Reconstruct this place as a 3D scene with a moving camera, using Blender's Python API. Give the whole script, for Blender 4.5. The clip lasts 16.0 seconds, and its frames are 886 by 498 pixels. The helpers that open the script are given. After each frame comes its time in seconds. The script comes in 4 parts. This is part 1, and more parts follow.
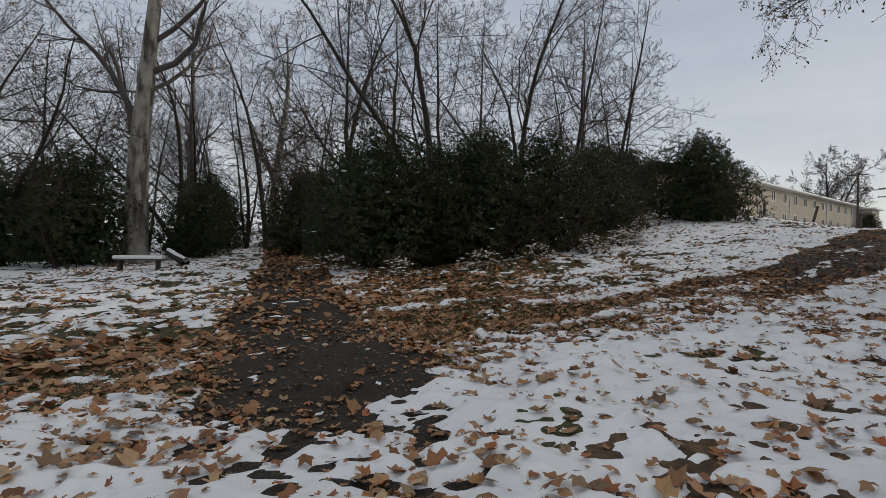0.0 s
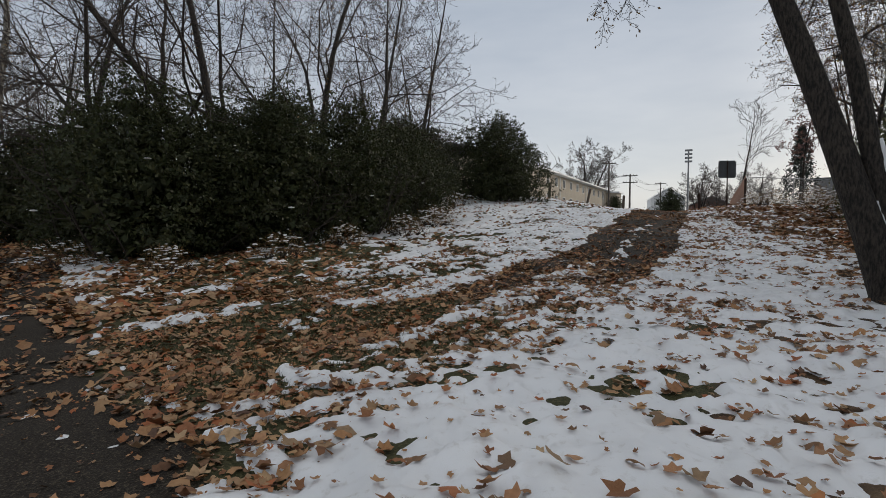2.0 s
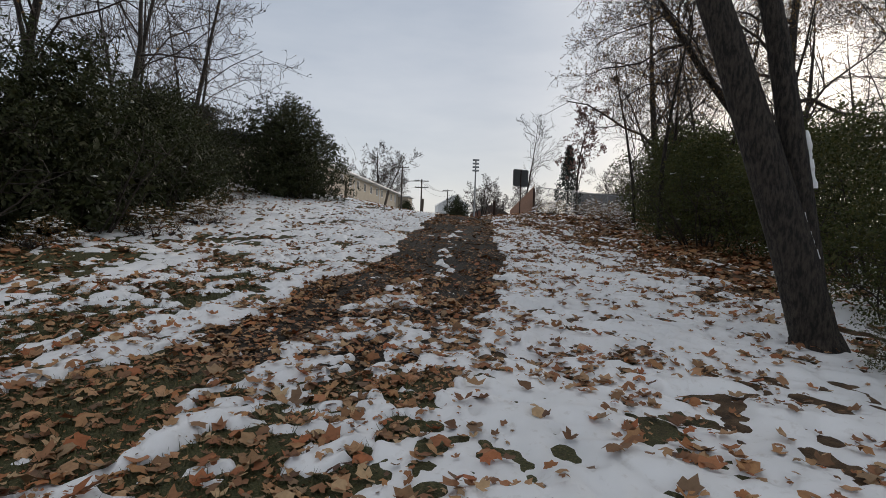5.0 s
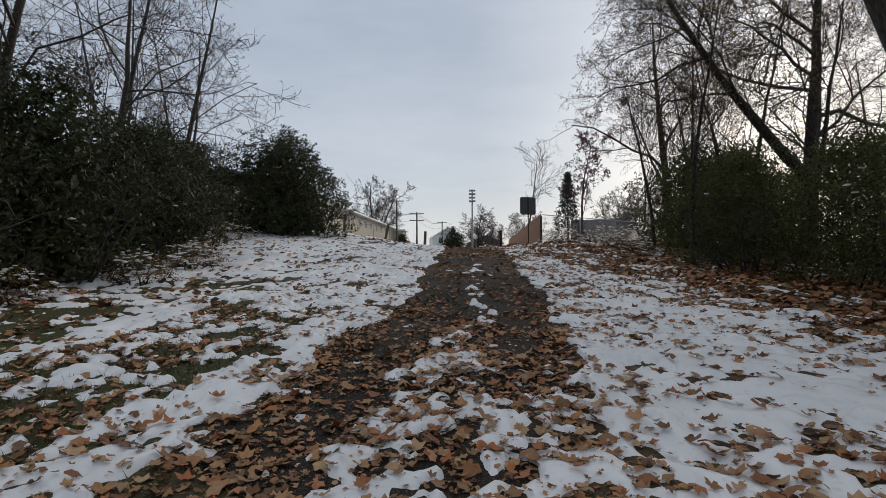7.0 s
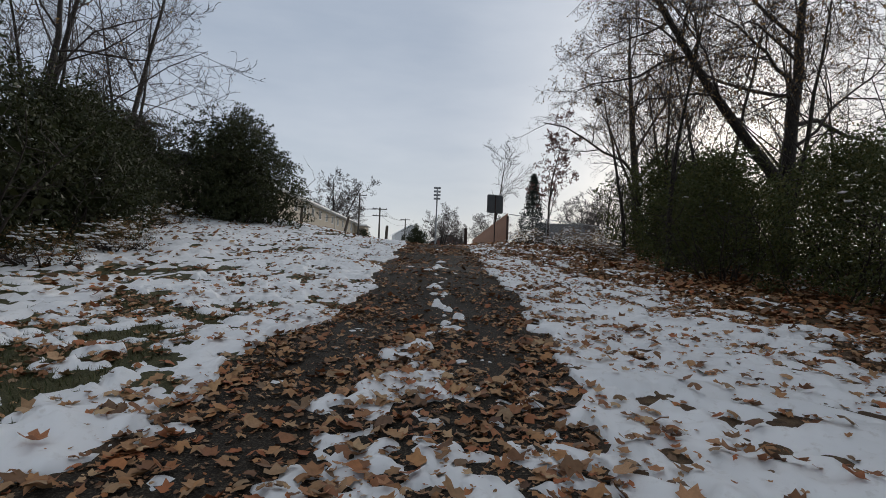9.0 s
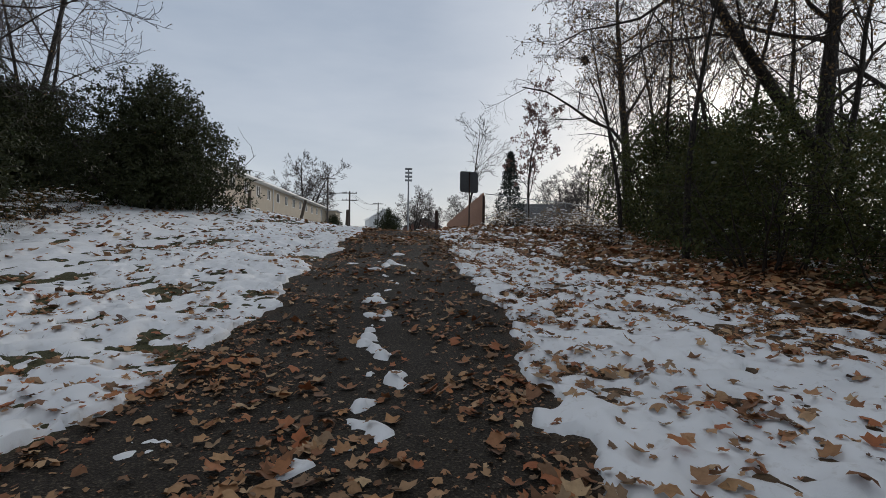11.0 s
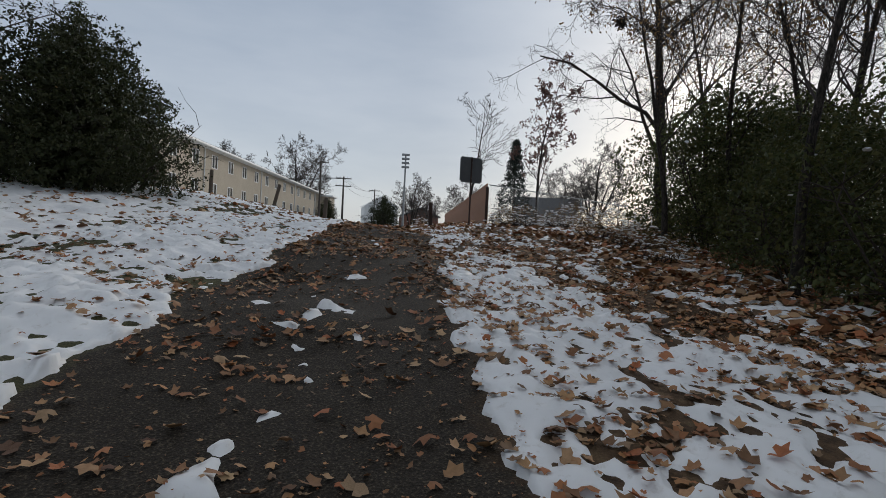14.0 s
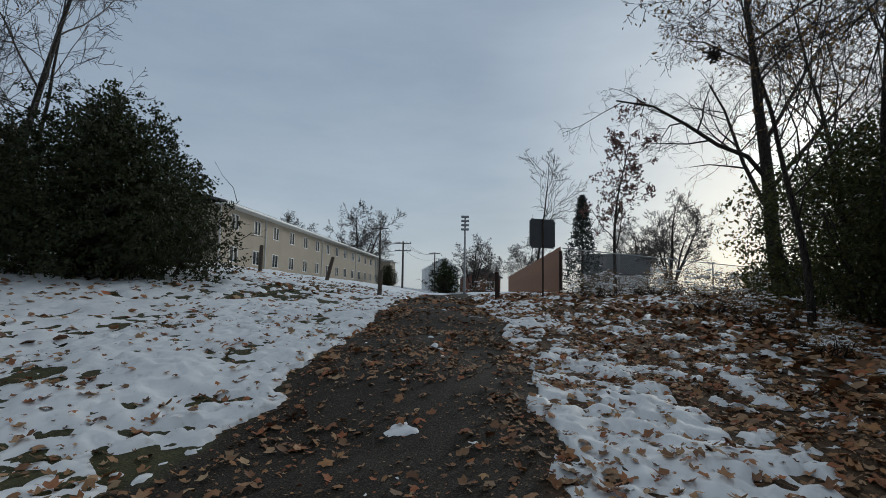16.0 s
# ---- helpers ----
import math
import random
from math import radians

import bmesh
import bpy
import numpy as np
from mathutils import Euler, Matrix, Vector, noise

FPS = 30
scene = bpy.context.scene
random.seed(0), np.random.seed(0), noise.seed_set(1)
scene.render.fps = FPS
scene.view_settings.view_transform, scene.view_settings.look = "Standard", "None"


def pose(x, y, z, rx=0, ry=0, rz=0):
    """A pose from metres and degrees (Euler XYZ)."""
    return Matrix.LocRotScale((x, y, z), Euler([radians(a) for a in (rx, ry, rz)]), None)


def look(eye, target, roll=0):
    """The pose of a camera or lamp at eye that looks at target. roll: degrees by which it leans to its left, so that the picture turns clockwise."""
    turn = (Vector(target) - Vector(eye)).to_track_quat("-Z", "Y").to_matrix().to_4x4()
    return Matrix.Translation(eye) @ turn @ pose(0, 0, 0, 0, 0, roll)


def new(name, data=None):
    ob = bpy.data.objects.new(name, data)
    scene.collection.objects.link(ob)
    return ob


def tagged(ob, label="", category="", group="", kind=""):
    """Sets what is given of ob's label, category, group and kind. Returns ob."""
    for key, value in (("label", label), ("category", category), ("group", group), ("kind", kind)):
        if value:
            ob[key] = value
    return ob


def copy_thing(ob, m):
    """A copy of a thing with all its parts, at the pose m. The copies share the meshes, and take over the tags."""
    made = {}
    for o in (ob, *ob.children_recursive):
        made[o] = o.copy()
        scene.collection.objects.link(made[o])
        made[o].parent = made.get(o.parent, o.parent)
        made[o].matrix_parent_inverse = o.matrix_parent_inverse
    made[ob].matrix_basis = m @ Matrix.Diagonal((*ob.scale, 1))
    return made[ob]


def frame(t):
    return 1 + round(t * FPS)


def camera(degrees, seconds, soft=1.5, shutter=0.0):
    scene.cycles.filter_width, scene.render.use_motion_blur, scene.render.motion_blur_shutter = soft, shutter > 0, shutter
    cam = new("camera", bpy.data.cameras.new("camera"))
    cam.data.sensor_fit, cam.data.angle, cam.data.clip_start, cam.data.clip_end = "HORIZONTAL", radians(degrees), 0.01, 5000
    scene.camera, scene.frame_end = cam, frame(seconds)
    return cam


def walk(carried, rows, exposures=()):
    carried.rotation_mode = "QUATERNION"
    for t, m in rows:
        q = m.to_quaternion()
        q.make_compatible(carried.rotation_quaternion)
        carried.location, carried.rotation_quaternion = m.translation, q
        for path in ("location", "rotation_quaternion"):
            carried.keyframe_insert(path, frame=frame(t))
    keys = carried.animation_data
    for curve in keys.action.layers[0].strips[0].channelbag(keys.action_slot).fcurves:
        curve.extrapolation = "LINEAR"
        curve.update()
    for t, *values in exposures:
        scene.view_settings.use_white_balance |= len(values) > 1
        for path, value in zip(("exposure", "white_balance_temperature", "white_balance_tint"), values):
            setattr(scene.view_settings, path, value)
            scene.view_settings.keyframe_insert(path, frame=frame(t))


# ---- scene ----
cam = camera(79.93, 16.0, soft=0.85)
PATH = [
    (0, (0.832, 0.699, 1.474), (0.8697, 2.6990, 1.4648), 0.87),
    (0.5, (0.819, 1.350, 1.515), (1.0404, 3.3368, 1.4549), -1.49),
    (1, (0.826, 1.979, 1.516), (1.3390, 3.9117, 1.4764), 1.50),
    (1.5, (0.966, 2.560, 1.507), (1.7816, 4.3860, 1.4541), -0.13),
    (2, (0.992, 3.065, 1.546), (1.7626, 4.9089, 1.4672), 0.31),
    (2.5, (1.131, 3.618, 1.574), (2.0055, 5.4152, 1.4909), -0.92),
    (3, (1.440, 4.147, 1.578), (2.5228, 5.8260, 1.4781), -1.47),
    (3.5, (1.684, 4.678, 1.570), (3.0637, 6.1221, 1.4646), 3.26),
    (4, (1.992, 5.087, 1.563), (3.3696, 6.5330, 1.4524), 0.66),
    (4.5, (2.286, 5.487, 1.524), (3.6047, 6.9863, 1.4098), 1.31),
    (4.7, (2.415, 5.666, 1.551), (3.8144, 7.0920, 1.4704), 2.87),
    (6.8, (3.103, 7.352, 1.665), (4.5071, 8.7761, 1.7047), -1.13),
    (7, (3.100, 7.449, 1.654), (4.5324, 8.8431, 1.7176), -0.20),
    (7.5, (3.109, 7.583, 1.646), (4.5977, 8.9175, 1.6914), 0.60),
    (8, (3.186, 7.639, 1.632), (4.7064, 8.9381, 1.6548), 1.32),
    (8.5, (3.600, 7.889, 1.609), (5.1437, 9.1584, 1.6904), 1.93),
    (9, (4.069, 8.350, 1.590), (5.5972, 9.6383, 1.6515), 2.29),
    (9.2, (4.287, 8.560, 1.642), (5.8486, 9.8087, 1.6710), 3.66),
    (11.3, (7.315, 10.485, 1.853), (8.9002, 11.7047, 1.8535), 0.67),
    (11.5, (7.575, 10.655, 1.904), (9.1632, 11.8706, 1.8727), 1.78),
    (12, (8.162, 11.022, 1.970), (9.7796, 12.1977, 1.9305), 0.45),
    (12.5, (8.679, 11.453, 1.998), (10.2565, 12.6784, 1.9010), 1.14),
    (13, (9.257, 11.827, 2.098), (10.8455, 13.0404, 2.0425), 0.26),
    (13.5, (9.760, 12.209, 2.136), (11.2905, 13.4955, 2.1043), 0.10),
    (14, (10.218, 12.590, 2.240), (11.8085, 13.8023, 2.2007), 2.90),
    (14.5, (10.681, 13.033, 2.332), (12.1764, 14.3609, 2.3253), 2.04),
    (15, (11.203, 13.572, 2.482), (12.6663, 14.9347, 2.4738), 3.74),
    (15.5, (11.691, 13.987, 2.693), (13.0864, 15.4187, 2.7408), 3.97),
    (16, (12.033, 14.318, 2.783), (13.4636, 15.7047, 2.9596), 0.92),
]
walk(cam, [(t, look(eye, target, roll)) for t, eye, target, roll in PATH],
     exposures=[(0, 0.1, 6600, 10), (1.5, 0.14, 6600, 10), (4.5, 0.18, 6600, 11), (7.0, 0.14, 6400, 10), (9.0, 0.06, 6300, 10), (12.5, 0.0, 6250, 10), (14.5, -0.1, 6150, 8), (16.0, -0.32, 5850, 4)])

# ---- world, sun ----
SUN_AZ, SUN_EL = radians(79.0), radians(15.0)   # azimuth to the right of +y
sun_dir = Vector((math.sin(SUN_AZ) * math.cos(SUN_EL), math.cos(SUN_AZ) * math.cos(SUN_EL), math.sin(SUN_EL)))
world = bpy.data.worlds.new("overcast_sky")
world.use_nodes = True
scene.world = world
wn, wl = world.node_tree.nodes, world.node_tree.links
wn.clear()


def settings(nd, kw):
    if "operation" in kw:
        nd.operation = kw["operation"]
    if "data_type" in kw:
        nd.data_type = kw["data_type"]
    if "blend_type" in kw:
        nd.blend_type = kw["blend_type"]
    if "interpolation_type" in kw:
        nd.interpolation_type = kw["interpolation_type"]
    if "attribute_name" in kw:
        nd.attribute_name = kw["attribute_name"]
    return nd


def wnode(kind, **kw):
    return settings(wn.new(kind), kw)


w_out, w_bg = wnode("ShaderNodeOutputWorld"), wnode("ShaderNodeBackground")
w_sky = wnode("ShaderNodeTexSky")
w_sky.sky_type, w_sky.sun_disc, w_sky.sun_elevation, w_sky.sun_rotation, w_sky.dust_density = "NISHITA", False, SUN_EL, SUN_AZ, 2.0
w_dim = wnode("ShaderNodeVectorMath", operation="SCALE")
w_dim.inputs["Scale"].default_value = 0.10
w_co = wnode("ShaderNodeTexCoord")
w_sep = wnode("ShaderNodeSeparateXYZ")
w_map = wnode("ShaderNodeMapping")
w_map.inputs["Scale"].default_value = (1.0, 1.0, 4.0)
w_noise = wnode("ShaderNodeTexNoise")
w_noise.inputs["Scale"].default_value = 1.7
w_noise.inputs["Detail"].default_value = 5.0
w_noise.inputs["Roughness"].default_value = 0.55
w_cloud = wnode("ShaderNodeValToRGB")
w_cloud.color_ramp.elements[0].position, w_cloud.color_ramp.elements[0].color = 0.30, (0.42, 0.485, 0.575, 1)
w_cloud.color_ramp.elements[1].position, w_cloud.color_ramp.elements[1].color = 0.72, (0.615, 0.66, 0.72, 1)
w_elev = wnode("ShaderNodeValToRGB")     # paler towards the horizon
w_elev.color_ramp.elements[0].position, w_elev.color_ramp.elements[0].color = 0.0, (1.38, 1.28, 1.12, 1)
w_elev.color_ramp.elements[1].position, w_elev.color_ramp.elements[1].color = 0.55, (0.86, 0.88, 0.92, 1)
e = w_elev.color_ramp.elements.new(0.10)
e.color = (1.12, 1.10, 1.06, 1)
e = w_elev.color_ramp.elements.new(0.85)
e.color = (1.12, 1.02, 0.91, 1)
e = w_elev.color_ramp.elements.new(0.25)
e.color = (0.98, 0.98, 0.99, 1)
w_mul = wnode("ShaderNodeMix", data_type="RGBA", blend_type="MULTIPLY")
w_mul.inputs["Factor"].default_value = 1.0
w_mix = wnode("ShaderNodeMix", data_type="RGBA")
w_mix.inputs["Factor"].default_value = 0.88
w_dot = wnode("ShaderNodeVectorMath", operation="DOT_PRODUCT")
w_dot.inputs[1].default_value = sun_dir
w_pow = wnode("ShaderNodeMapRange", interpolation_type="SMOOTHSTEP")
w_pow.inputs["From Min"].default_value, w_pow.inputs["From Max"].default_value = 0.86, 1.0
w_pow.inputs["To Max"].default_value = 0.16
w_pow2 = wnode("ShaderNodeMapRange", interpolation_type="SMOOTHSTEP")
w_pow2.inputs["From Min"].default_value, w_pow2.inputs["From Max"].default_value = 0.9965, 1.0
w_pow2.inputs["To Max"].default_value = 1.0
w_sum = wnode("ShaderNodeMath", operation="ADD")
w_glow = wnode("ShaderNodeMix", data_type="RGBA", blend_type="ADD")
w_glow.inputs["Factor"].default_value = 1.0
w_tint = wnode("ShaderNodeVectorMath", operation="SCALE")
w_tint.inputs[0].default_value = (1.0, 0.96, 0.88)
for a, b in ((w_sky.outputs[0], w_dim.inputs[0]), (w_co.outputs["Generated"], w_map.inputs[0]), (w_map.outputs[0], w_noise.inputs["Vector"]),
             (w_noise.outputs[0], w_cloud.inputs[0]), (w_co.outputs["Generated"], w_sep.inputs[0]), (w_sep.outputs[2], w_elev.inputs[0]),
             (w_cloud.outputs[0], w_mul.inputs[6]), (w_elev.outputs[0], w_mul.inputs[7]), (w_dim.outputs[0], w_mix.inputs[6]),
             (w_mul.outputs[2], w_mix.inputs[7]), (w_co.outputs["Generated"], w_dot.inputs[0]), (w_dot.outputs["Value"], w_pow.inputs[0]),
             (w_dot.outputs["Value"], w_pow2.inputs[0]), (w_pow.outputs[0], w_sum.inputs[0]), (w_pow2.outputs[0], w_sum.inputs[1]),
             (w_sum.outputs[0], w_tint.inputs["Scale"]), (w_mix.outputs[2], w_glow.inputs[6]), (w_tint.outputs[0], w_glow.inputs[7]),
             (w_glow.outputs[2], w_bg.inputs[0]), (w_bg.outputs[0], w_out.inputs[0])):
    wl.new(a, b)
w_bg.inputs["Strength"].default_value = 0.92
sun = new("sun", bpy.data.lights.new("sun", "SUN"))
sun.data.energy, sun.data.angle, sun.data.color = 1.1, radians(10), (1.0, 0.93, 0.83)
sun.matrix_world = look(sun_dir * 50, (0, 0, 0))


# ---- materials ----
def material(name, rough=0.8, metal=0.0):
    m = bpy.data.materials.new(name)
    m.use_nodes = True
    nt = m.node_tree
    b = nt.nodes["Principled BSDF"]
    b.inputs["Roughness"].default_value, b.inputs["Metallic"].default_value = rough, metal
    return m, nt, b


def put(nt, kind, **kw):
    return settings(nt.nodes.new(kind), kw)


def noise_at(nt, scale, detail=4.0, co=None, rough=0.6, stretch=None):
    tc = co or put(nt, "ShaderNodeTexCoord").outputs["Object"]
    if stretch:
        mp = put(nt, "ShaderNodeMapping")
        mp.inputs["Scale"].default_value = stretch
        nt.links.new(tc, mp.inputs[0])
        tc = mp.outputs[0]
    nd = put(nt, "ShaderNodeTexNoise")
    nd.inputs["Scale"].default_value, nd.inputs["Detail"].default_value, nd.inputs["Roughness"].default_value = scale, detail, rough
    nt.links.new(tc, nd.inputs["Vector"])
    return nd.outputs[0]


def ramp(nt, fac, *stops):
    nd = put(nt, "ShaderNodeValToRGB")
    els = nd.color_ramp.elements
    while len(els) < len(stops):
        els.new(0.5)
    for el, (p, c) in zip(els, stops):
        el.position, el.color = p, (*c, 1)
    nt.links.new(fac, nd.inputs[0])
    return nd.outputs[0]


def mixed(nt, fac, a, b, blend="MIX"):
    nd = put(nt, "ShaderNodeMix", data_type="RGBA", blend_type=blend)
    for sock, v in ((0, fac), (6, a), (7, b)):
        if isinstance(v, (int, float)):
            nd.inputs[sock].default_value = v
        elif isinstance(v, tuple):
            nd.inputs[sock].default_value = (*v, 1)
        else:
            nt.links.new(v, nd.inputs[sock])
    return nd.outputs[2]


def bumped(nt, b, height, strength=0.4, distance=0.01):
    nd = put(nt, "ShaderNodeBump")
    nd.inputs["Strength"].default_value, nd.inputs["Distance"].default_value = strength, distance
    nt.links.new(height, nd.inputs["Height"])
    nt.links.new(nd.outputs[0], b.inputs["Normal"])


def simple(name, dark, light, scale=6.0, rough=0.8, metal=0.0, bump=0.3, dist=0.01, stretch=None):
    """Two-tone surface with coarse and fine noise."""
    m, nt, b = material(name, rough, metal)
    big = noise_at(nt, scale, 5.0, stretch=stretch)
    fine = noise_at(nt, scale * 9, 3.0, stretch=stretch)
    c = ramp(nt, big, (0.3, dark), (0.7, light))
    c = mixed(nt, 0.35, c, ramp(nt, fine, (0.3, tuple(0.5 * v for v in dark)), (0.75, light)), "MIX")
    nt.links.new(c, b.inputs["Base Color"])
    if bump:
        bumped(nt, b, fine, bump, dist)
    return m


def per_island(name, colours, rough=0.75, by_object=False, through_light=0.0):
    m, nt, b = material(name, rough)
    b.inputs["Specular IOR Level"].default_value = 0.25
    src = put(nt, "ShaderNodeObjectInfo").outputs["Random"] if by_object else put(nt, "ShaderNodeNewGeometry").outputs["Random Per Island"]
    nd = put(nt, "ShaderNodeValToRGB")
    nd.color_ramp.interpolation = "LINEAR"
    els = nd.color_ramp.elements
    while len(els) < len(colours):
        els.new(0.5)
    for i, (el, c) in enumerate(zip(els, colours)):
        el.position, el.color = i / (len(colours) - 1), (*c, 1)
    nt.links.new(src, nd.inputs[0])
    spot = noise_at(nt, 30.0, 3.0)
    c = mixed(nt, 0.45, nd.outputs[0], ramp(nt, spot, (0.3, (0.4, 0.38, 0.35)), (0.6, (1, 1, 1))), "MULTIPLY")
    nt.links.new(c, b.inputs["Base Color"])
    if through_light:
        tr, mx = put(nt, "ShaderNodeBsdfTranslucent"), put(nt, "ShaderNodeMixShader")
        nt.links.new(c, tr.inputs["Color"])
        mx.inputs[0].default_value = through_light
        nt.links.new(b.outputs[0], mx.inputs[1])
        nt.links.new(tr.outputs[0], mx.inputs[2])
        nt.links.new(mx.outputs[0], nt.nodes["Material Output"].inputs["Surface"])
    return m


def ground_material():
    m, nt, b = material("trodden_ground", 0.85)
    at = put(nt, "ShaderNodeAttribute", attribute_name="zone")
    sp = put(nt, "ShaderNodeSeparateColor")
    nt.links.new(at.outputs["Color"], sp.inputs[0])
    n1, n2, n3 = noise_at(nt, 1.3, 5.0), noise_at(nt, 9.0, 5.0), noise_at(nt, 70.0, 3.0)
    asphalt = ramp(nt, n3, (0.32, (0.012, 0.0098, 0.0074)), (0.55, (0.040, 0.032, 0.023)), (0.72, (0.15, 0.122, 0.088)))
    asphalt = mixed(nt, 0.6, asphalt, ramp(nt, n2, (0.3, (0.55, 0.5, 0.45)), (0.7, (1, 1, 1))), "MULTIPLY")
    litter = ramp(nt, n2, (0.28, (0.035, 0.023, 0.014)), (0.5, (0.10, 0.062, 0.034)), (0.72, (0.19, 0.125, 0.07)))
    litter = mixed(nt, 0.5, litter, ramp(nt, n3, (0.3, (0.4, 0.4, 0.4)), (0.7, (1.2, 1.2, 1.2))), "MULTIPLY")
    grass = ramp(nt, n3, (0.28, (0.03, 0.032, 0.013)), (0.55, (0.08, 0.078, 0.033)), (0.75, (0.17, 0.14, 0.075)))
    grass = mixed(nt, 0.5, grass, ramp(nt, n2, (0.3, (0.5, 0.5, 0.5)), (0.7, (1.1, 1.1, 1.1))), "MULTIPLY")
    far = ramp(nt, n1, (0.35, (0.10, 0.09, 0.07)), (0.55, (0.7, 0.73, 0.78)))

    def cut(sock, noisy, lo, hi, amount):
        ad = put(nt, "ShaderNodeMath", operation="MULTIPLY_ADD")
        nt.links.new(noisy, ad.inputs[0])
        ad.inputs[1].default_value = amount
        nt.links.new(sock, ad.inputs[2])
        mr = put(nt, "ShaderNodeMapRange", interpolation_type="SMOOTHSTEP")
        mr.inputs["From Min"].default_value, mr.inputs["From Max"].default_value = lo + amount / 2, hi + amount / 2
        nt.links.new(ad.outputs[0], mr.inputs[0])
        return mr.outputs[0]

    c = mixed(nt, cut(sp.outputs[2], n2, 0.35, 0.65, 0.5), litter, grass)
    c = mixed(nt, cut(sp.outputs[0], n2, 0.44, 0.56, 0.22), c, asphalt)
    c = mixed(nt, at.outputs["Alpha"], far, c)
    nt.links.new(c, b.inputs["Base Color"])
    b.inputs["Specular IOR Level"].default_value = 0.25
    bumped(nt, b, mixed(nt, 0.5, n2, n3), 0.8, 0.03)
    return m


def snow_material():
    m, nt, b = material("old_snow", 0.6)
    n1, n2, n3 = noise_at(nt, 0.9, 4.0), noise_at(nt, 14.0, 4.0), noise_at(nt, 160.0, 2.0)
    c = ramp(nt, n1, (0.3, (0.76, 0.77, 0.78)), (0.6, (0.86, 0.865, 0.87)))
    c = mixed(nt, 0.5, c, ramp(nt, n2, (0.25, (0.62, 0.58, 0.52)), (0.42, (1, 1, 1))), "MULTIPLY")
    nt.links.new(c, b.inputs["Base Color"])
    b.inputs["Subsurface Weight"].default_value = 0.0
    bumped(nt, b, mixed(nt, 0.45, n2, n3), 0.35, 0.02)
    return m


def bark_material(name, dark, light, scale=7.0):
    m, nt, b = material(name, 0.92)
    n1 = noise_at(nt, scale, 6.0, stretch=(1, 1, 0.3))
    n2 = noise_at(nt, scale * 0.25, 4.0)
    c = ramp(nt, n1, (0.40, dark), (0.60, light))
    c = mixed(nt, 0.6, c, ramp(nt, n2, (0.3, (0.55, 0.55, 0.52)), (0.7, (1.1, 1.1, 1.1))), "MULTIPLY")
    nt.links.new(c, b.inputs["Base Color"])
    bumped(nt, b, n1, 0.9, 0.03)
    return m


M_ground, M_snow = ground_material(), snow_material()
M_bark = bark_material("dark_bark", (0.010, 0.008, 0.0065), (0.058, 0.046, 0.036), 34.0)
M_bark_pale = bark_material("mottled_sycamore_bark", (0.07, 0.06, 0.048), (0.36, 0.33, 0.28), 2.2)
M_twig = simple("twig_bark", (0.02, 0.015, 0.012), (0.06, 0.045, 0.036), 3.0, 0.9, bump=0)
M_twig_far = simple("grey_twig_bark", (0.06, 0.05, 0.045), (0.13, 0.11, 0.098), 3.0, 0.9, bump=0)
LEAF_TONES = ((0.46, 0.19, 0.075), (0.15, 0.08, 0.045), (0.48, 0.285, 0.14), (0.27, 0.115, 0.055), (0.53, 0.37, 0.21), (0.40, 0.135, 0.055), (0.21, 0.118, 0.066), (0.46, 0.235, 0.10), (0.34, 0.23, 0.135), (0.11, 0.058, 0.04))
M_leaf = per_island("fallen_leaves", LEAF_TONES, 0.7)
M_leaf_one = per_island("fallen_leaf", LEAF_TONES, 0.65, by_object=True)
M_blade = per_island("dull_grass", ((0.035, 0.05, 0.015), (0.075, 0.085, 0.03), (0.15, 0.125, 0.06), (0.05, 0.065, 0.02)), 0.7)
M_green = per_island("evergreen_leaves", ((0.022, 0.028, 0.011), (0.045, 0.056, 0.019), (0.03, 0.034, 0.013), (0.068, 0.072, 0.027), (0.026, 0.03, 0.013)), 0.55, through_light=0.15)
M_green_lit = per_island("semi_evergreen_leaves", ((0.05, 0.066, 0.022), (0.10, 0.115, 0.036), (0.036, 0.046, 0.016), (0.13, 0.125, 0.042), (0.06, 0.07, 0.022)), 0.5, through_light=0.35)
M_dry = per_island("withered_tree_leaves", ((0.26, 0.16, 0.07), (0.14, 0.085, 0.045), (0.34, 0.22, 0.09), (0.18, 0.11, 0.06)), 0.7, through_light=0.35)
M_pink = per_island("russet_tree_leaves", ((0.20, 0.10, 0.085), (0.13, 0.07, 0.06), (0.25, 0.14, 0.11)), 0.7)
M_stucco = simple("beige_siding", (0.38, 0.32, 0.24), (0.46, 0.39, 0.295), 0.6, 0.85, bump=0.15)
M_white = simple("white_paint", (0.66, 0.66, 0.64), (0.80, 0.80, 0.78), 2.0, 0.5, bump=0.1)
M_roof = simple("grey_shingle", (0.06, 0.06, 0.062), (0.13, 0.13, 0.13), 3.0, 0.9)
M_glass = material("window_glass", 0.08)[0]
M_glass.node_tree.nodes["Principled BSDF"].inputs["Base Color"].default_value = (0.03, 0.035, 0.04, 1)
M_post = simple("weathered_post_wood", (0.05, 0.038, 0.028), (0.16, 0.125, 0.095), 4.0, 0.9, stretch=(1, 1, 0.15))
M_post_dark = simple("stained_post_wood", (0.03, 0.018, 0.014), (0.085, 0.05, 0.04), 4.0, 0.9, stretch=(1, 1, 0.15))
M_fence = simple("orange_brown_fence_boards", (0.26, 0.125, 0.068), (0.37, 0.19, 0.11), 2.0, 0.8, stretch=(1, 1, 0.2))
M_metal = simple("dull_galvanised_steel", (0.22, 0.225, 0.23), (0.34, 0.345, 0.35), 5.0, 0.5, 0.7, bump=0.05)
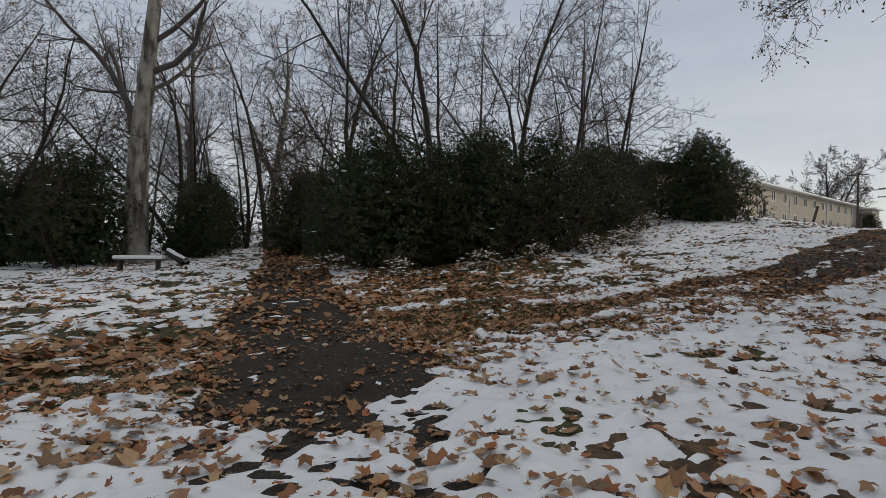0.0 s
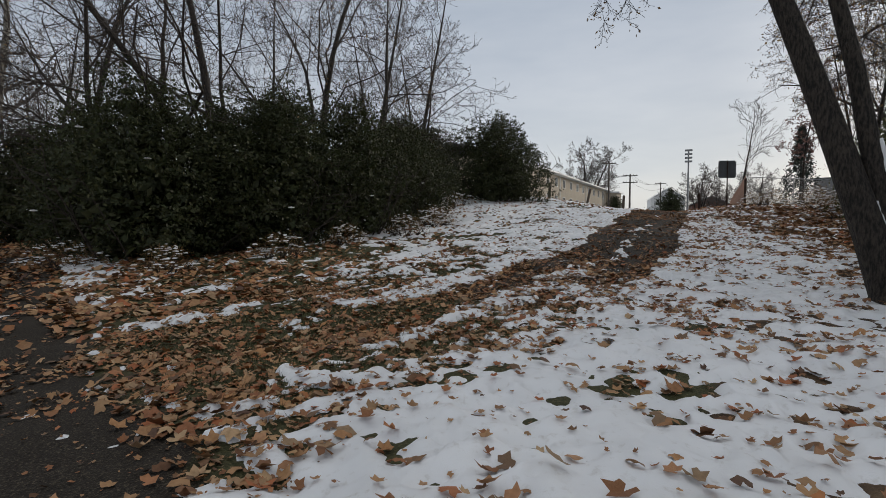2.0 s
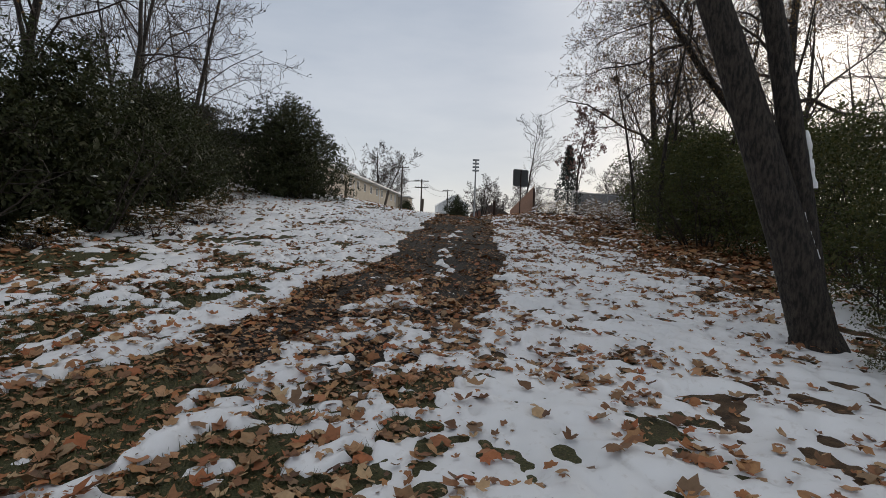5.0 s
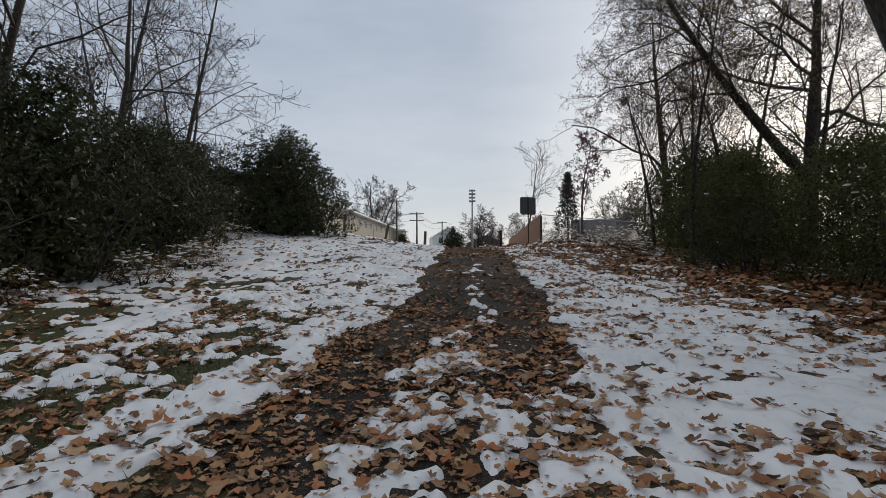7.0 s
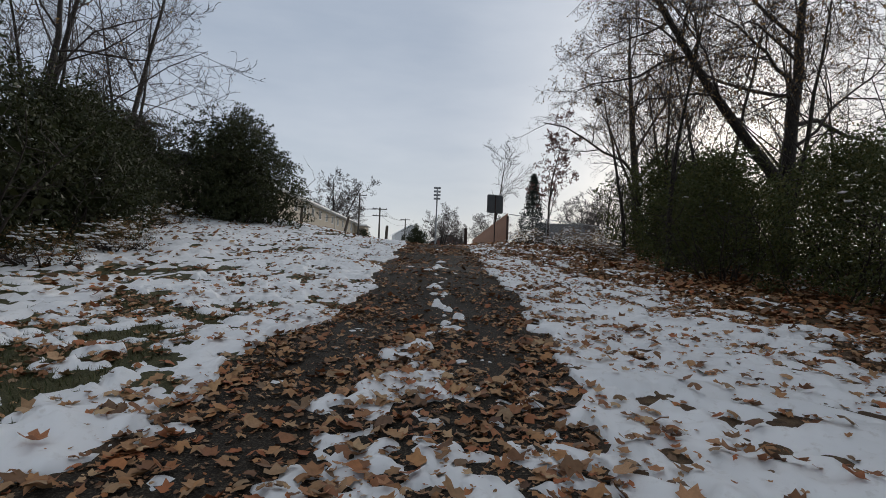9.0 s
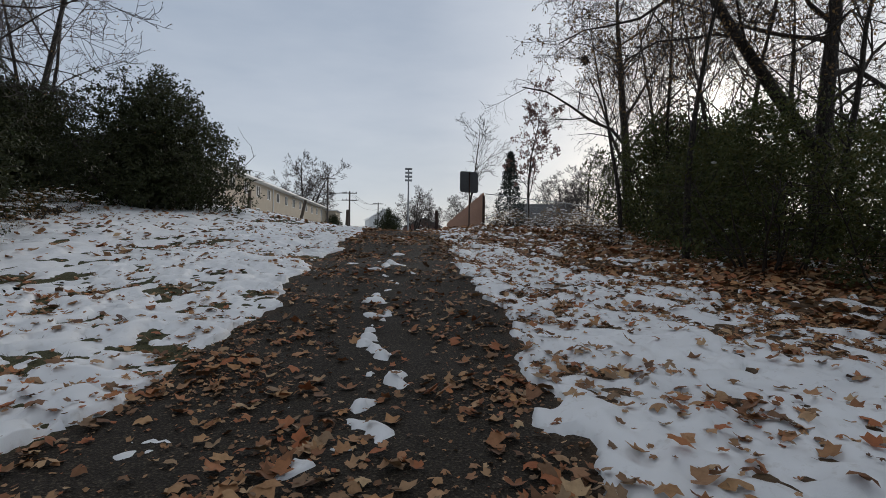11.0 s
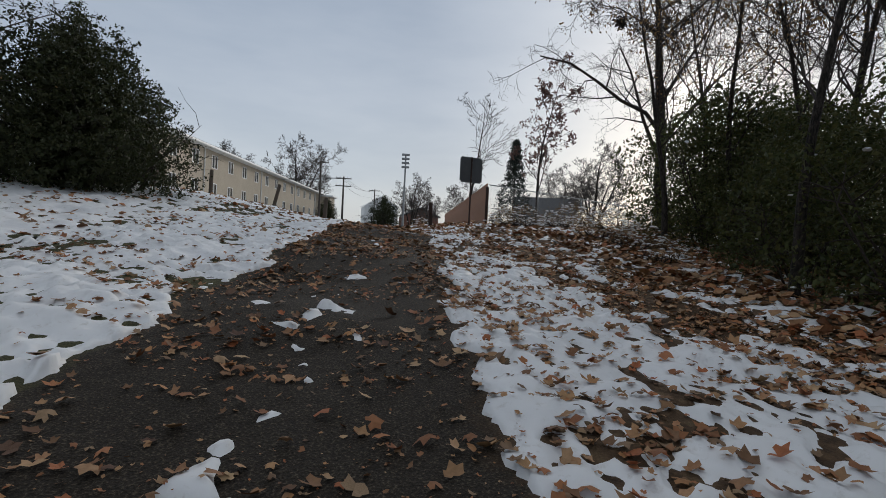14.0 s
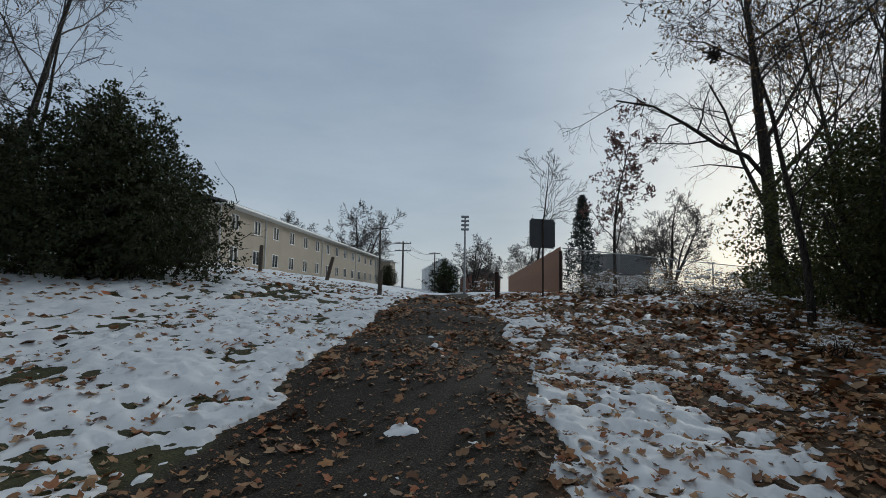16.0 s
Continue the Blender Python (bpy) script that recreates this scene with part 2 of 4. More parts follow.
M_sign = simple("grey_sign_back", (0.085, 0.09, 0.095), (0.125, 0.13, 0.135), 3.0, 0.55, 0.3, bump=0.05)
M_pole = simple("creosoted_pole_wood", (0.05, 0.042, 0.036), (0.12, 0.10, 0.085), 4.0, 0.9, stretch=(1, 1, 0.1))
M_wire = simple("black_cable", (0.02, 0.02, 0.02), (0.04, 0.04, 0.04), 2.0, 0.7, bump=0)
M_yellow = simple("yellow_siding", (0.42, 0.31, 0.14), (0.52, 0.39, 0.18), 1.0, 0.8)
M_red = simple("red_brown_brick", (0.16, 0.075, 0.05), (0.24, 0.12, 0.085), 3.0, 0.85)
M_needle = per_island("spruce_needles", ((0.016, 0.022, 0.018), (0.03, 0.04, 0.03), (0.022, 0.03, 0.02)), 0.6)
M_concrete = simple("grey_concrete", (0.25, 0.25, 0.24), (0.36, 0.355, 0.34), 2.0, 0.85)


# ---- mesh helpers ----
def link_mesh(name, verts, faces, mat, parent=None, label="", smooth=False):
    """One mesh object from arrays; faces: (n, 3) or (n, 4), or a list of such."""
    me = bpy.data.meshes.new(name)
    verts = np.asarray(verts, np.float32)
    groups = faces if isinstance(faces, list) else [faces]
    groups = [np.asarray(g, np.int32) for g in groups if len(g)]
    loops = np.concatenate([g.ravel() for g in groups])
    totals = np.concatenate([np.full(len(g), g.shape[1], np.int32) for g in groups])
    starts = np.concatenate([[0], np.cumsum(totals)[:-1]]).astype(np.int32)
    me.vertices.add(len(verts))
    me.vertices.foreach_set("co", verts.ravel())
    me.loops.add(len(loops))
    me.loops.foreach_set("vertex_index", loops)
    me.polygons.add(len(totals))
    me.polygons.foreach_set("loop_start", starts)
    me.polygons.foreach_set("loop_total", totals)
    me.update(calc_edges=True)
    if smooth:
        me.polygons.foreach_set("use_smooth", np.ones(len(totals), bool))
    me.materials.append(mat)
    ob = new(name, me)
    if parent:
        ob.parent = parent
    if label:
        ob["label"] = label
    return ob


def part(name, bm, mat, parent, label=""):
    me = bpy.data.meshes.new(name)
    bm.normal_update()
    bm.to_mesh(me)
    bm.free()
    me.materials.append(mat)
    ob = new(name, me)
    ob.parent = parent
    if label:
        ob["label"] = label
    return ob


def thing(name, m, label, category, group="", kind=""):
    ob = new(name)
    ob.matrix_world = m
    ob.empty_display_size = 0.1
    return tagged(ob, label, category, group, kind)


def box(bm, x0, y0, z0, x1, y1, z1, bevel=0.0):
    r = bmesh.ops.create_cube(bm, size=1.0)
    for v in r["verts"]:
        v.co = Vector((x0 + (v.co.x + 0.5) * (x1 - x0), y0 + (v.co.y + 0.5) * (y1 - y0), z0 + (v.co.z + 0.5) * (z1 - z0)))
    if bevel:
        es = {ed for v in r["verts"] for ed in v.link_edges}
        bmesh.ops.bevel(bm, geom=list(es), offset=bevel, segments=2, affect="EDGES", profile=0.6)
    return bm


def boxed(*a, **k):
    return box(bmesh.new(), *a, **k)


def rod(bm, a, b, r0, r1=None, sides=10):
    a, b = Vector(a), Vector(b)
    r = bmesh.ops.create_cone(bm, cap_ends=True, segments=sides, radius1=r0, radius2=r0 if r1 is None else r1, depth=(b - a).length)
    m = Matrix.Translation((a + b) / 2) @ (b - a).to_track_quat("Z", "Y").to_matrix().to_4x4()
    bmesh.ops.transform(bm, matrix=m, verts=r["verts"])
    return bm


# ---- value noise on arrays ----
def hash2(ix, iy, seed):
    h = (ix.astype(np.int64) * 374761393 + iy.astype(np.int64) * 668265263 + seed * 1274126177) & 0xFFFFFFFF
    h = ((h ^ (h >> 13)) * 1274126177) & 0xFFFFFFFF
    return ((h ^ (h >> 16)) & 0xFFFF) / 65535.0


def vnoise(x, y, scale, seed):
    """Smooth value noise, about 0 mean and unit spread."""
    x, y = x / scale + 500.0, y / scale + 500.0
    ix, iy = np.floor(x), np.floor(y)
    fx, fy = x - ix, y - iy
    fx, fy = fx * fx * fx * (fx * (fx * 6 - 15) + 10), fy * fy * fy * (fy * (fy * 6 - 15) + 10)
    a, b = hash2(ix, iy, seed), hash2(ix + 1, iy, seed)
    c, d = hash2(ix, iy + 1, seed), hash2(ix + 1, iy + 1, seed)
    return ((a * (1 - fx) + b * fx) * (1 - fy) + (c * (1 - fx) + d * fx) * fy - 0.5) / 0.21


# ---- the lie of the land ----
SLOPE_U = (-900, -60, -10, 0, 4.6, 8, 12, 16, 19.4, 22.5, 26.5, 30, 36, 42, 50, 60, 75, 110, 200, 900)
SLOPE_Z = (-3, -0.6, -0.1, 0, 0.2, 0.42, 0.7, 1.0, 1.3, 1.62, 2.0, 2.27, 2.5, 2.6, 2.66, 2.72, 2.82, 3.1, 4.0, 6)


def step(v, lo, hi):
    t = np.clip((v - lo) / (hi - lo), 0, 1)
    return t * t * (3 - 2 * t)


def land(x, y):
    """Height of the bare ground: a slope that rises towards the gate, with a bank on either side of it."""
    x, y = np.asarray(x, float), np.asarray(y, float)
    u, v = 0.72 * x + 0.69 * y, 0.69 * x - 0.72 * y
    z = sum(k * np.interp(u + d, SLOPE_U, SLOPE_Z) for d, k in ((-2, 0.25), (0, 0.5), (2, 0.25)))
    un, vn = np.clip(u, 0, 26) / 13 - 1, np.clip(v + 2.8, -6, 4) / 5
    z = z + -0.0394 + -0.0804 * un + 0.2366 * un * un + (0.0299 + -0.2389 * un) * vn
    z = z + 0.13 * np.clip(-v - 4.5, 0, 9) * step(u, 26, 37)
    z = z + 0.40 * step(v, -1.5, 1.5) * step(u, 28, 34)
    far = step(np.hypot(x - 10, y - 12), 30, 60)
    near = 1 - far
    z = z + near * (0.03 * vnoise(x, y, 2.3, 3) + 0.012 * vnoise(x, y, 0.7, 4))
    return z


HILL = ((-1.2, 5.2), (1.2, 7.3), (3.4, 8.85), (5.0, 9.85), (7.15, 11.3), (10.6, 13.8), (12.42, 15.52), (13.78, 16.82), (16.0, 18.5), (18.7, 20.95), (22.6, 24.7), (26.6, 28.4), (40, 40.5), (70, 67), (140, 130))
TRAIL = ((1.0, -4.0), (0.6, 0.0), (-0.1, 5.3), (-0.75, 7.5), (-2.15, 11.8), (-3.5, 16.7), (-6.6, 27.8), (-11.3, 42.0), (-17.6, 62.0), (-25.6, 88.0))


def along(pts, x, y):
    """Signed distance to a polyline (right of it is positive) and the length along it."""
    best = np.full(np.shape(x), 1e9)
    sd, sl, run = np.zeros(np.shape(x)), np.zeros(np.shape(x)), 0.0
    for (ax, ay), (bx, by) in zip(pts, pts[1:]):
        dx, dy = bx - ax, by - ay
        n = math.hypot(dx, dy)
        t = np.clip(((x - ax) * dx + (y - ay) * dy) / n / n, 0, 1)
        px, py = x - ax - t * dx, y - ay - t * dy
        d = np.hypot(px, py)
        side = np.sign((px * dy - py * dx) + 1e-12)
        m = d < best
        best = np.where(m, d, best)
        sd = np.where(m, d * side, sd)
        sl = np.where(m, run + t * n, sl)
        run += n
    return sd, sl


def fields(x, y):
    """Snow cover (0..1), fallen leaves per square metre, asphalt and grass (0..1) at places of the plan."""
    x, y = np.asarray(x, float), np.asarray(y, float)
    wob = 0.08 * vnoise(x, y, 1.3, 21) + 0.055 * vnoise(x, y, 0.35, 22)
    dp, s = along(HILL, x, y)
    dt, st = along(TRAIL, x, y)
    dpw, dtw = dp + wob, dt + wob
    ap, atr = np.abs(dpw), np.abs(dtw)
    # beside the path up the hill
    rw = np.interp(s, (0, 8, 16, 20, 24, 32), (4.2, 3.0, 2.4, 1.5, 1.0, 0.8))
    out_r = step(dpw, 0.9 + rw, 2.6 + rw)
    right = np.interp(s, (0, 20, 26, 40), (0.92, 0.90, 0.68, 0.72)) * (1 - out_r) + np.interp(s, (0, 8, 20, 30, 36), (0.55, 0.32, 0.30, 0.38, 0.6)) * out_r
    leaf_r = np.interp(s, (0, 14, 24), (105, 110, 120)) * (1 - out_r) + np.interp(s, (0, 24, 32), (165, 200, 95)) * out_r
    lfar = np.interp(s, (0, 6, 10, 14, 18, 23), (0.08, 0.16, 0.36, 0.62, 0.84, 0.95))
    strip = np.interp(s, (0, 6, 12, 20), (1.5, 1.85, 2.1, 2.9))
    left = np.where(-dpw < strip, np.interp(s, (0, 4, 8), (0.04, 0.35, 0.93)), lfar)
    leaf_l = np.interp(s, (0, 6, 10, 14, 18, 24), (230, 190, 95, 60, 42, 24))
    snow = np.where(dpw > 0, right, left)
    leaf = np.where(dpw > 0, leaf_r, leaf_l)
    on = ap < 1.24
    mid = np.exp(-((dpw - 0.12) / np.interp(s, (4, 8, 10, 13), (0.2, 0.36, 0.24, 0.11))) ** 2)
    sp = np.interp(s, (0, 6, 9, 12, 15, 40), (0.03, 0.10, 0.14, 0.06, 0.03, 0.03)) + mid * np.interp(s, (2, 6, 10, 14, 18, 24), (0.15, 0.62, 0.72, 0.6, 0.32, 0.14))
    sp = sp + np.interp(s, (0, 5, 8, 10), (0.75, 0.6, 0.3, 0.0)) * step(dpw, 0.15, 0.8)
    lp = np.interp(s, (0, 8, 11, 14, 18, 24, 40), (200, 210, 150, 40, 40, 62, 25)) * (0.75 + 0.5 * np.exp(-((np.abs(dpw) - 1.05) / 0.25) ** 2))
    lp = lp * (1 + 0.35 * mid * (s > 9))
    snow, leaf = np.where(on, sp, snow), np.where(on, lp, leaf)
    asp = 0.5 + np.clip((1.24 - ap) * 0.5, -0.5, 0.5)
    snow = snow - 0.5 * np.exp(-((dp + 4.0) / 1.3) ** 2) * step(s, 27, 30)
    for line, wide in ((((-2.4, 11.8), (0.2, 11.1), (1.8, 11.1)), 0.26), (((-3.2, 15.0), (0.0, 13.6), (3.4, 14.4), (6.4, 17.2)), 0.38)):
        dl = np.abs(along(line, x, y)[0] + 2 * wob)
        snow = np.where((dpw < -1.24) & (dl < wide), np.maximum(snow, 0.74), snow)
        leaf = np.where((dpw < -1.24) & (dl < wide), leaf * 0.5, leaf)
    # the straight trail and the ground beyond it
    zone_t = (dt < 1.3) | ((s < 0.4) & (dp <= 0))
    st_snow = np.where(atr < 1.1, np.interp(st, (4, 8, 18, 40), (0.03, 0.04, 0.08, 0.2)), np.where(dtw < 0, np.interp(st, (6, 11.5, 15, 40), (0.10, 0.14, 0.56, 0.62)), 0.2))
    st_leaf = np.where(atr < 1.1, np.interp(st, (8, 15, 22, 36), (25, 38, 110, 140)) + 150 * step(atr, 0.85, 1.1), np.where(dtw < 0, np.interp(st, (6, 11, 15, 30), (220, 220, 40, 25)), 190))
    beside = (dtw > 1.2) & (dtw < 2.6) & (st > 16)
    st_snow = np.where(beside, 0.7, st_snow)
    snow, leaf = np.where(zone_t | beside, st_snow, snow), np.where(zone_t | beside, st_leaf, leaf)
    asp = np.maximum(asp * step(s, 6.0, 8.5), 0.5 + np.clip((1.08 - atr) * 0.5, -0.5, 0.5))
    # the first steps, under snow
    start = 1 - step(y + 0.4 * wob - 0.35 * np.clip(x, -3, 6) - 0.35 * np.clip(-x - 1.5, 0, 3) + 1.3 * np.exp(-(dt / 1.1) ** 2), 5.15, 6.15)
    snow = snow * (1 - start) + 0.90 * start
    leaf = leaf * (1 - start) + (66 + 110 * step(-x, -0.8, 1.2)) * start
    snow = snow - 0.16 * start * step(-x, -0.5, 1.5)
    grass = np.where((dp < -1.3) & (dt > 1.0), np.interp(s, (2, 6, 16, 30), (0.45, 0.75, 0.8, 0.9)), np.where(dtw < -1.1, 0.6, np.where(dp > 3, 0.3, np.interp(s, (0, 6, 9), (0.75, 0.7, 0.35)))))
    woods = step(-dt, 8, 16) + step(dp - 1.3 - rw, 4, 8) * (s < 26)
    leaf = leaf * (1 - 0.7 * np.clip(woods, 0, 1))
    return np.clip(snow, 0, 1), leaf, asp, grass


def pits(x, y, cell, seed, share):
    """Distance to the nearest of scattered melt pits, over that pit's radius (1 or more: outside)."""
    best = np.full(np.shape(x), 9.0)
    cx, cy = np.floor(x / cell), np.floor(y / cell)
    for a in (-1, 0, 1):
        for c in (-1, 0, 1):
            jx, jy = cx + a, cy + c
            px, py = (jx + hash2(jx, jy, seed)) * cell, (jy + hash2(jx, jy, seed + 1)) * cell
            rad = np.where(hash2(jx, jy, seed + 2) < share, 0.03 + 0.085 * hash2(jx, jy, seed + 3) ** 2, 1e-4)
            best = np.minimum(best, np.hypot(x - px, y - py) / rad)
    return best


def snow_rise(x, y, cover, fine=1.0):
    """Depth of the snow over the ground, below zero where it is bare."""
    n = 0.36 * vnoise(x, y, 1.0, 11) + 0.50 * vnoise(x, y, 0.30, 12) + fine * (0.50 * vnoise(x, y, 0.13, 13) + 0.20 * vnoise(x, y, 0.06, 14))
    n = 0.5 + 0.5 * np.tanh(n * 0.85)
    h = cover - n
    deep = 0.055 * (1 - np.exp(-np.clip(h, 0, 1) / 0.16)) * (0.8 + 0.18 * vnoise(x, y, 0.5, 15)) + (0.011 * vnoise(x, y, 0.15, 16) + 0.013 * vnoise(x, y, 0.42, 17)) * np.clip(h * 4, 0, 1) + 0.003
    if fine:
        d = np.minimum(pits(x, y, 0.27, 41, 0.7), pits(x, y, 0.17, 51, 0.5))
        w = np.clip(1.35 - d, 0, 1)
        deep = deep - (0.031 + 0.06 * (1 - cover)) * w * w * (3 - 2 * w)
    return np.where(h > 0, deep, np.clip(h, -0.3, 0) * 0.35 - 0.003)


def graded(lo, hi, fine, far, grow):
    a = list(np.arange(lo, hi + fine / 2, fine))
    s = fine
    while a[-1] < far:
        s *= grow
        a.append(a[-1] + s)
    s = fine
    while a[0] > -far:
        s *= grow
        a.insert(0, a[0] - s)
    return np.array(a)


gx, gy = graded(-9, 30, 0.13, 1500, 1.16), graded(-3, 34, 0.13, 1500, 1.16)
GX, GY = np.meshgrid(gx, gy)
GZ = land(GX, GY)
f_snow, f_leaf, f_asp, f_grass = fields(GX, GY)
nx, ny = len(gx), len(gy)
idx = np.arange(nx * ny).reshape(ny, nx)
quads = np.stack([idx[:-1, :-1], idx[:-1, 1:], idx[1:, 1:], idx[1:, :-1]], -1).reshape(-1, 4)
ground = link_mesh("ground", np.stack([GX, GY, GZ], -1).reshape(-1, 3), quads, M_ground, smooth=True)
tagged(ground, "grassy slope with an asphalt path, litter and thin snow", "ground", kind="structure")
zone = ground.data.color_attributes.new("zone", "FLOAT_COLOR", "POINT")
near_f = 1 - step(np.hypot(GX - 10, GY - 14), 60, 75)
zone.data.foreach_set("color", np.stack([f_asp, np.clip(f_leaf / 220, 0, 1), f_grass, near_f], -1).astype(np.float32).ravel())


def snow_tile(size, keep, x0, x1, y0, y1):
    xs, ys = np.arange(x0, x1, size), np.arange(y0, y1, size)
    X, Y = np.meshgrid(xs, ys)
    want = keep(X + size / 2, Y + size / 2)[:-1, :-1]
    need = np.zeros(X.shape, bool)
    for a in (0, 1):
        for b in (0, 1):
            need[a:a + want.shape[0], b:b + want.shape[1]] |= want
    px, py = X[need], Y[need]
    h = snow_rise(px, py, fields(px, py)[0], 1.0 if size < 0.2 else 0.0)
    Hh = np.full(X.shape, -1.0)
    Hh[need] = h
    lift = np.zeros(X.shape)
    lift[need] = land(px, py) + h
    top = np.maximum.reduce([Hh[:-1, :-1], Hh[1:, :-1], Hh[:-1, 1:], Hh[1:, 1:]])
    want &= top > 0
    ids = np.arange(X.size).reshape(X.shape)
    q = np.stack([ids[:-1, :-1], ids[:-1, 1:], ids[1:, 1:], ids[1:, :-1]], -1)[want]
    used, inv = np.unique(q.ravel(), return_inverse=True)
    V = np.stack([X.ravel()[used], Y.ravel()[used], lift.ravel()[used]], -1)
    return V, inv.reshape(-1, 4)


WALKED = ((0.8, -0.5), (0.9, 2.5), (1.8, 5.0), (3.2, 7.7), (7.3, 10.8), (12.0, 14.6), (18.5, 20.8))
fine_zone = lambda x, y: np.abs(along(WALKED, x, y)[0]) < 4.6
mid_zone = lambda x, y: ~fine_zone(x, y) & (x > -16) & (x < 32) & (y < 40) & (y > -4)
far_zone = lambda x, y: ~((x > -15.8) & (x < 31.8) & (y < 39.8) & (y > -3.8)) & (np.hypot(x - 10, y - 14) < 72)
V, Q, base = [], [], 0
for tile in (snow_tile(0.042, fine_zone, -6, 23, -4, 26), snow_tile(0.12, mid_zone, -16, 32, -4, 40), snow_tile(0.5, far_zone, -64, 84, -60, 88)):
    V.append(tile[0])
    Q.append(tile[1] + base)
    base += len(tile[0])
snow = link_mesh("snow_cover", np.concatenate(V), np.concatenate(Q), M_snow, smooth=True)
tagged(snow, "thin melting white snow in patches over the ground", "snow", kind="stuff")


# ---- fallen leaves ----
def leaf_shape(seed, points):
    """A maple-like lobed outline round the stalk, as polar radii, slightly curled."""
    r = random.Random(seed)
    out = []
    lobes = ((-150, 0.55), (-118, 0.8), (-92, 0.68), (-60, 0.98), (-30, 0.76), (0, 1.05), (30, 0.76), (60, 0.98), (92, 0.68), (118, 0.8), (150, 0.55)) if points > 6 else ((-125, 0.6), (-60, 0.9), (0, 1.0), (60, 0.9), (125, 0.6))
    for a, q in lobes:
        q *= r.uniform(0.78, 1.12)
        a = radians(a + r.uniform(-5, 5))
        out.append((0.5 * q * math.sin(a), 0.5 * q * math.cos(a) - 0.05))
    curl = r.uniform(0.3, 1.3)
    V = [(0, -0.06, 0.0)] + [(x, y, curl * (x * x + 0.7 * y * y) * r.uniform(0.6, 1.3)) for x, y in out]
    F = [(0, i + 1, i) for i in range(1, len(out))]
    return np.array(V), np.array(F)


def scatter_leaves(n_try, pick, shapes, size, rng, lift=0.012, most=95.0):
    px, py = pick(n_try)
    snow_c, dens, _, _ = fields(px, py)
    clump = 1 + np.where(dens > 130, 0.28, 0.55) * np.clip(vnoise(px, py, 0.6, 31), -1.5, 1.5)
    keep = rng.random(len(px)) < dens * clump / most
    px, py, snow_c = px[keep], py[keep], snow_c[keep]
    h = snow_rise(px, py, snow_c)
    bare = rng.random(len(px)) < np.where(h > 0.004, np.where(h < 0.03, 0.7, 0.33), 1.0)
    px, py, h = px[bare], py[bare], h[bare]
    pz = land(px, py) + np.maximum(h, 0) + lift * (0.5 + rng.random(len(px)))
    allV, allF, base = [], [], 0
    which = rng.integers(0, len(shapes), len(px))
    for k, (SV, SF) in enumerate(shapes):
        m = which == k
        c = int(m.sum())
        if not c:
            continue
        sz = size * (0.30 + 0.95 * rng.random(c) ** 1.8)
        yaw, tx, ty = rng.uniform(0, 2 * np.pi, c), rng.normal(0, 0.24, c), rng.normal(0, 0.24, c)
        flip = np.where(rng.random(c) < 0.4, -1.0, 1.0)
        P = SV[None] * sz[:, None, None]
        P = P.copy()
        P[:, :, 2] *= flip[:, None]
        P[:, :, 2] += P[:, :, 0] * tx[:, None] + P[:, :, 1] * ty[:, None]
        P[:, :, 2] -= P[:, :, 2].min(1, keepdims=True) * 0.8
        x = P[:, :, 0] * np.cos(yaw)[:, None] - P[:, :, 1] * np.sin(yaw)[:, None]
        y = P[:, :, 0] * np.sin(yaw)[:, None] + P[:, :, 1] * np.cos(yaw)[:, None]
        P[:, :, 0], P[:, :, 1] = x + px[m][:, None], y + py[m][:, None]
        P[:, :, 2] += pz[m][:, None]
        allV.append(P.reshape(-1, 3))
        allF.append((SF[None] + (np.arange(c) * len(SV))[:, None, None]).reshape(-1, 3) + base)
        base += c * len(SV)
    return np.concatenate(allV), np.concatenate(allF)


rng = np.random.default_rng(5)


def pick_box(x0, x1, y0, y1, cond):
    def go(n):
        x, y = rng.uniform(x0, x1, n), rng.uniform(y0, y1, n)
        m = cond(x, y)
        return x[m], y[m]
    return go


fine_shapes = [leaf_shape(i, 11) for i in range(9)]
rough_shapes = [leaf_shape(i, 5) for i in range(5)]
LV, LF = scatter_leaves(int(300 * 29 * 30), pick_box(-6, 23, -4, 26, fine_zone), fine_shapes, 0.122, rng, 0.012, 215.0)
litter = tagged(link_mesh("leaf_litter", LV, LF, M_leaf), "dry brown and tan fallen maple leaves on the path and snow", "leaves", kind="stuff")
LV, LF = scatter_leaves(int(190 * 46 * 42), pick_box(-16, 30, -4, 38, lambda x, y: ~fine_zone(x, y)), rough_shapes, 0.21, rng, 0.012, 300.0)
litter2 = tagged(link_mesh("leaf_litter", LV, LF, M_leaf), "brown fallen leaves scattered over grass and snow", "leaves", kind="stuff")

crumb_zone = lambda x, y: fine_zone(x, y) & (np.abs(along(HILL, x, y)[0]) < 1.4)
LV, LF = scatter_leaves(int(330 * 29 * 30), pick_box(-6, 23, -4, 26, crumb_zone), rough_shapes, 0.045, rng, 0.004, 120.0)
crumbs = tagged(link_mesh("leaf_crumbs", LV, LF, M_leaf), "crumbled leaf bits and grit on the asphalt path", "leaf litter", kind="stuff")


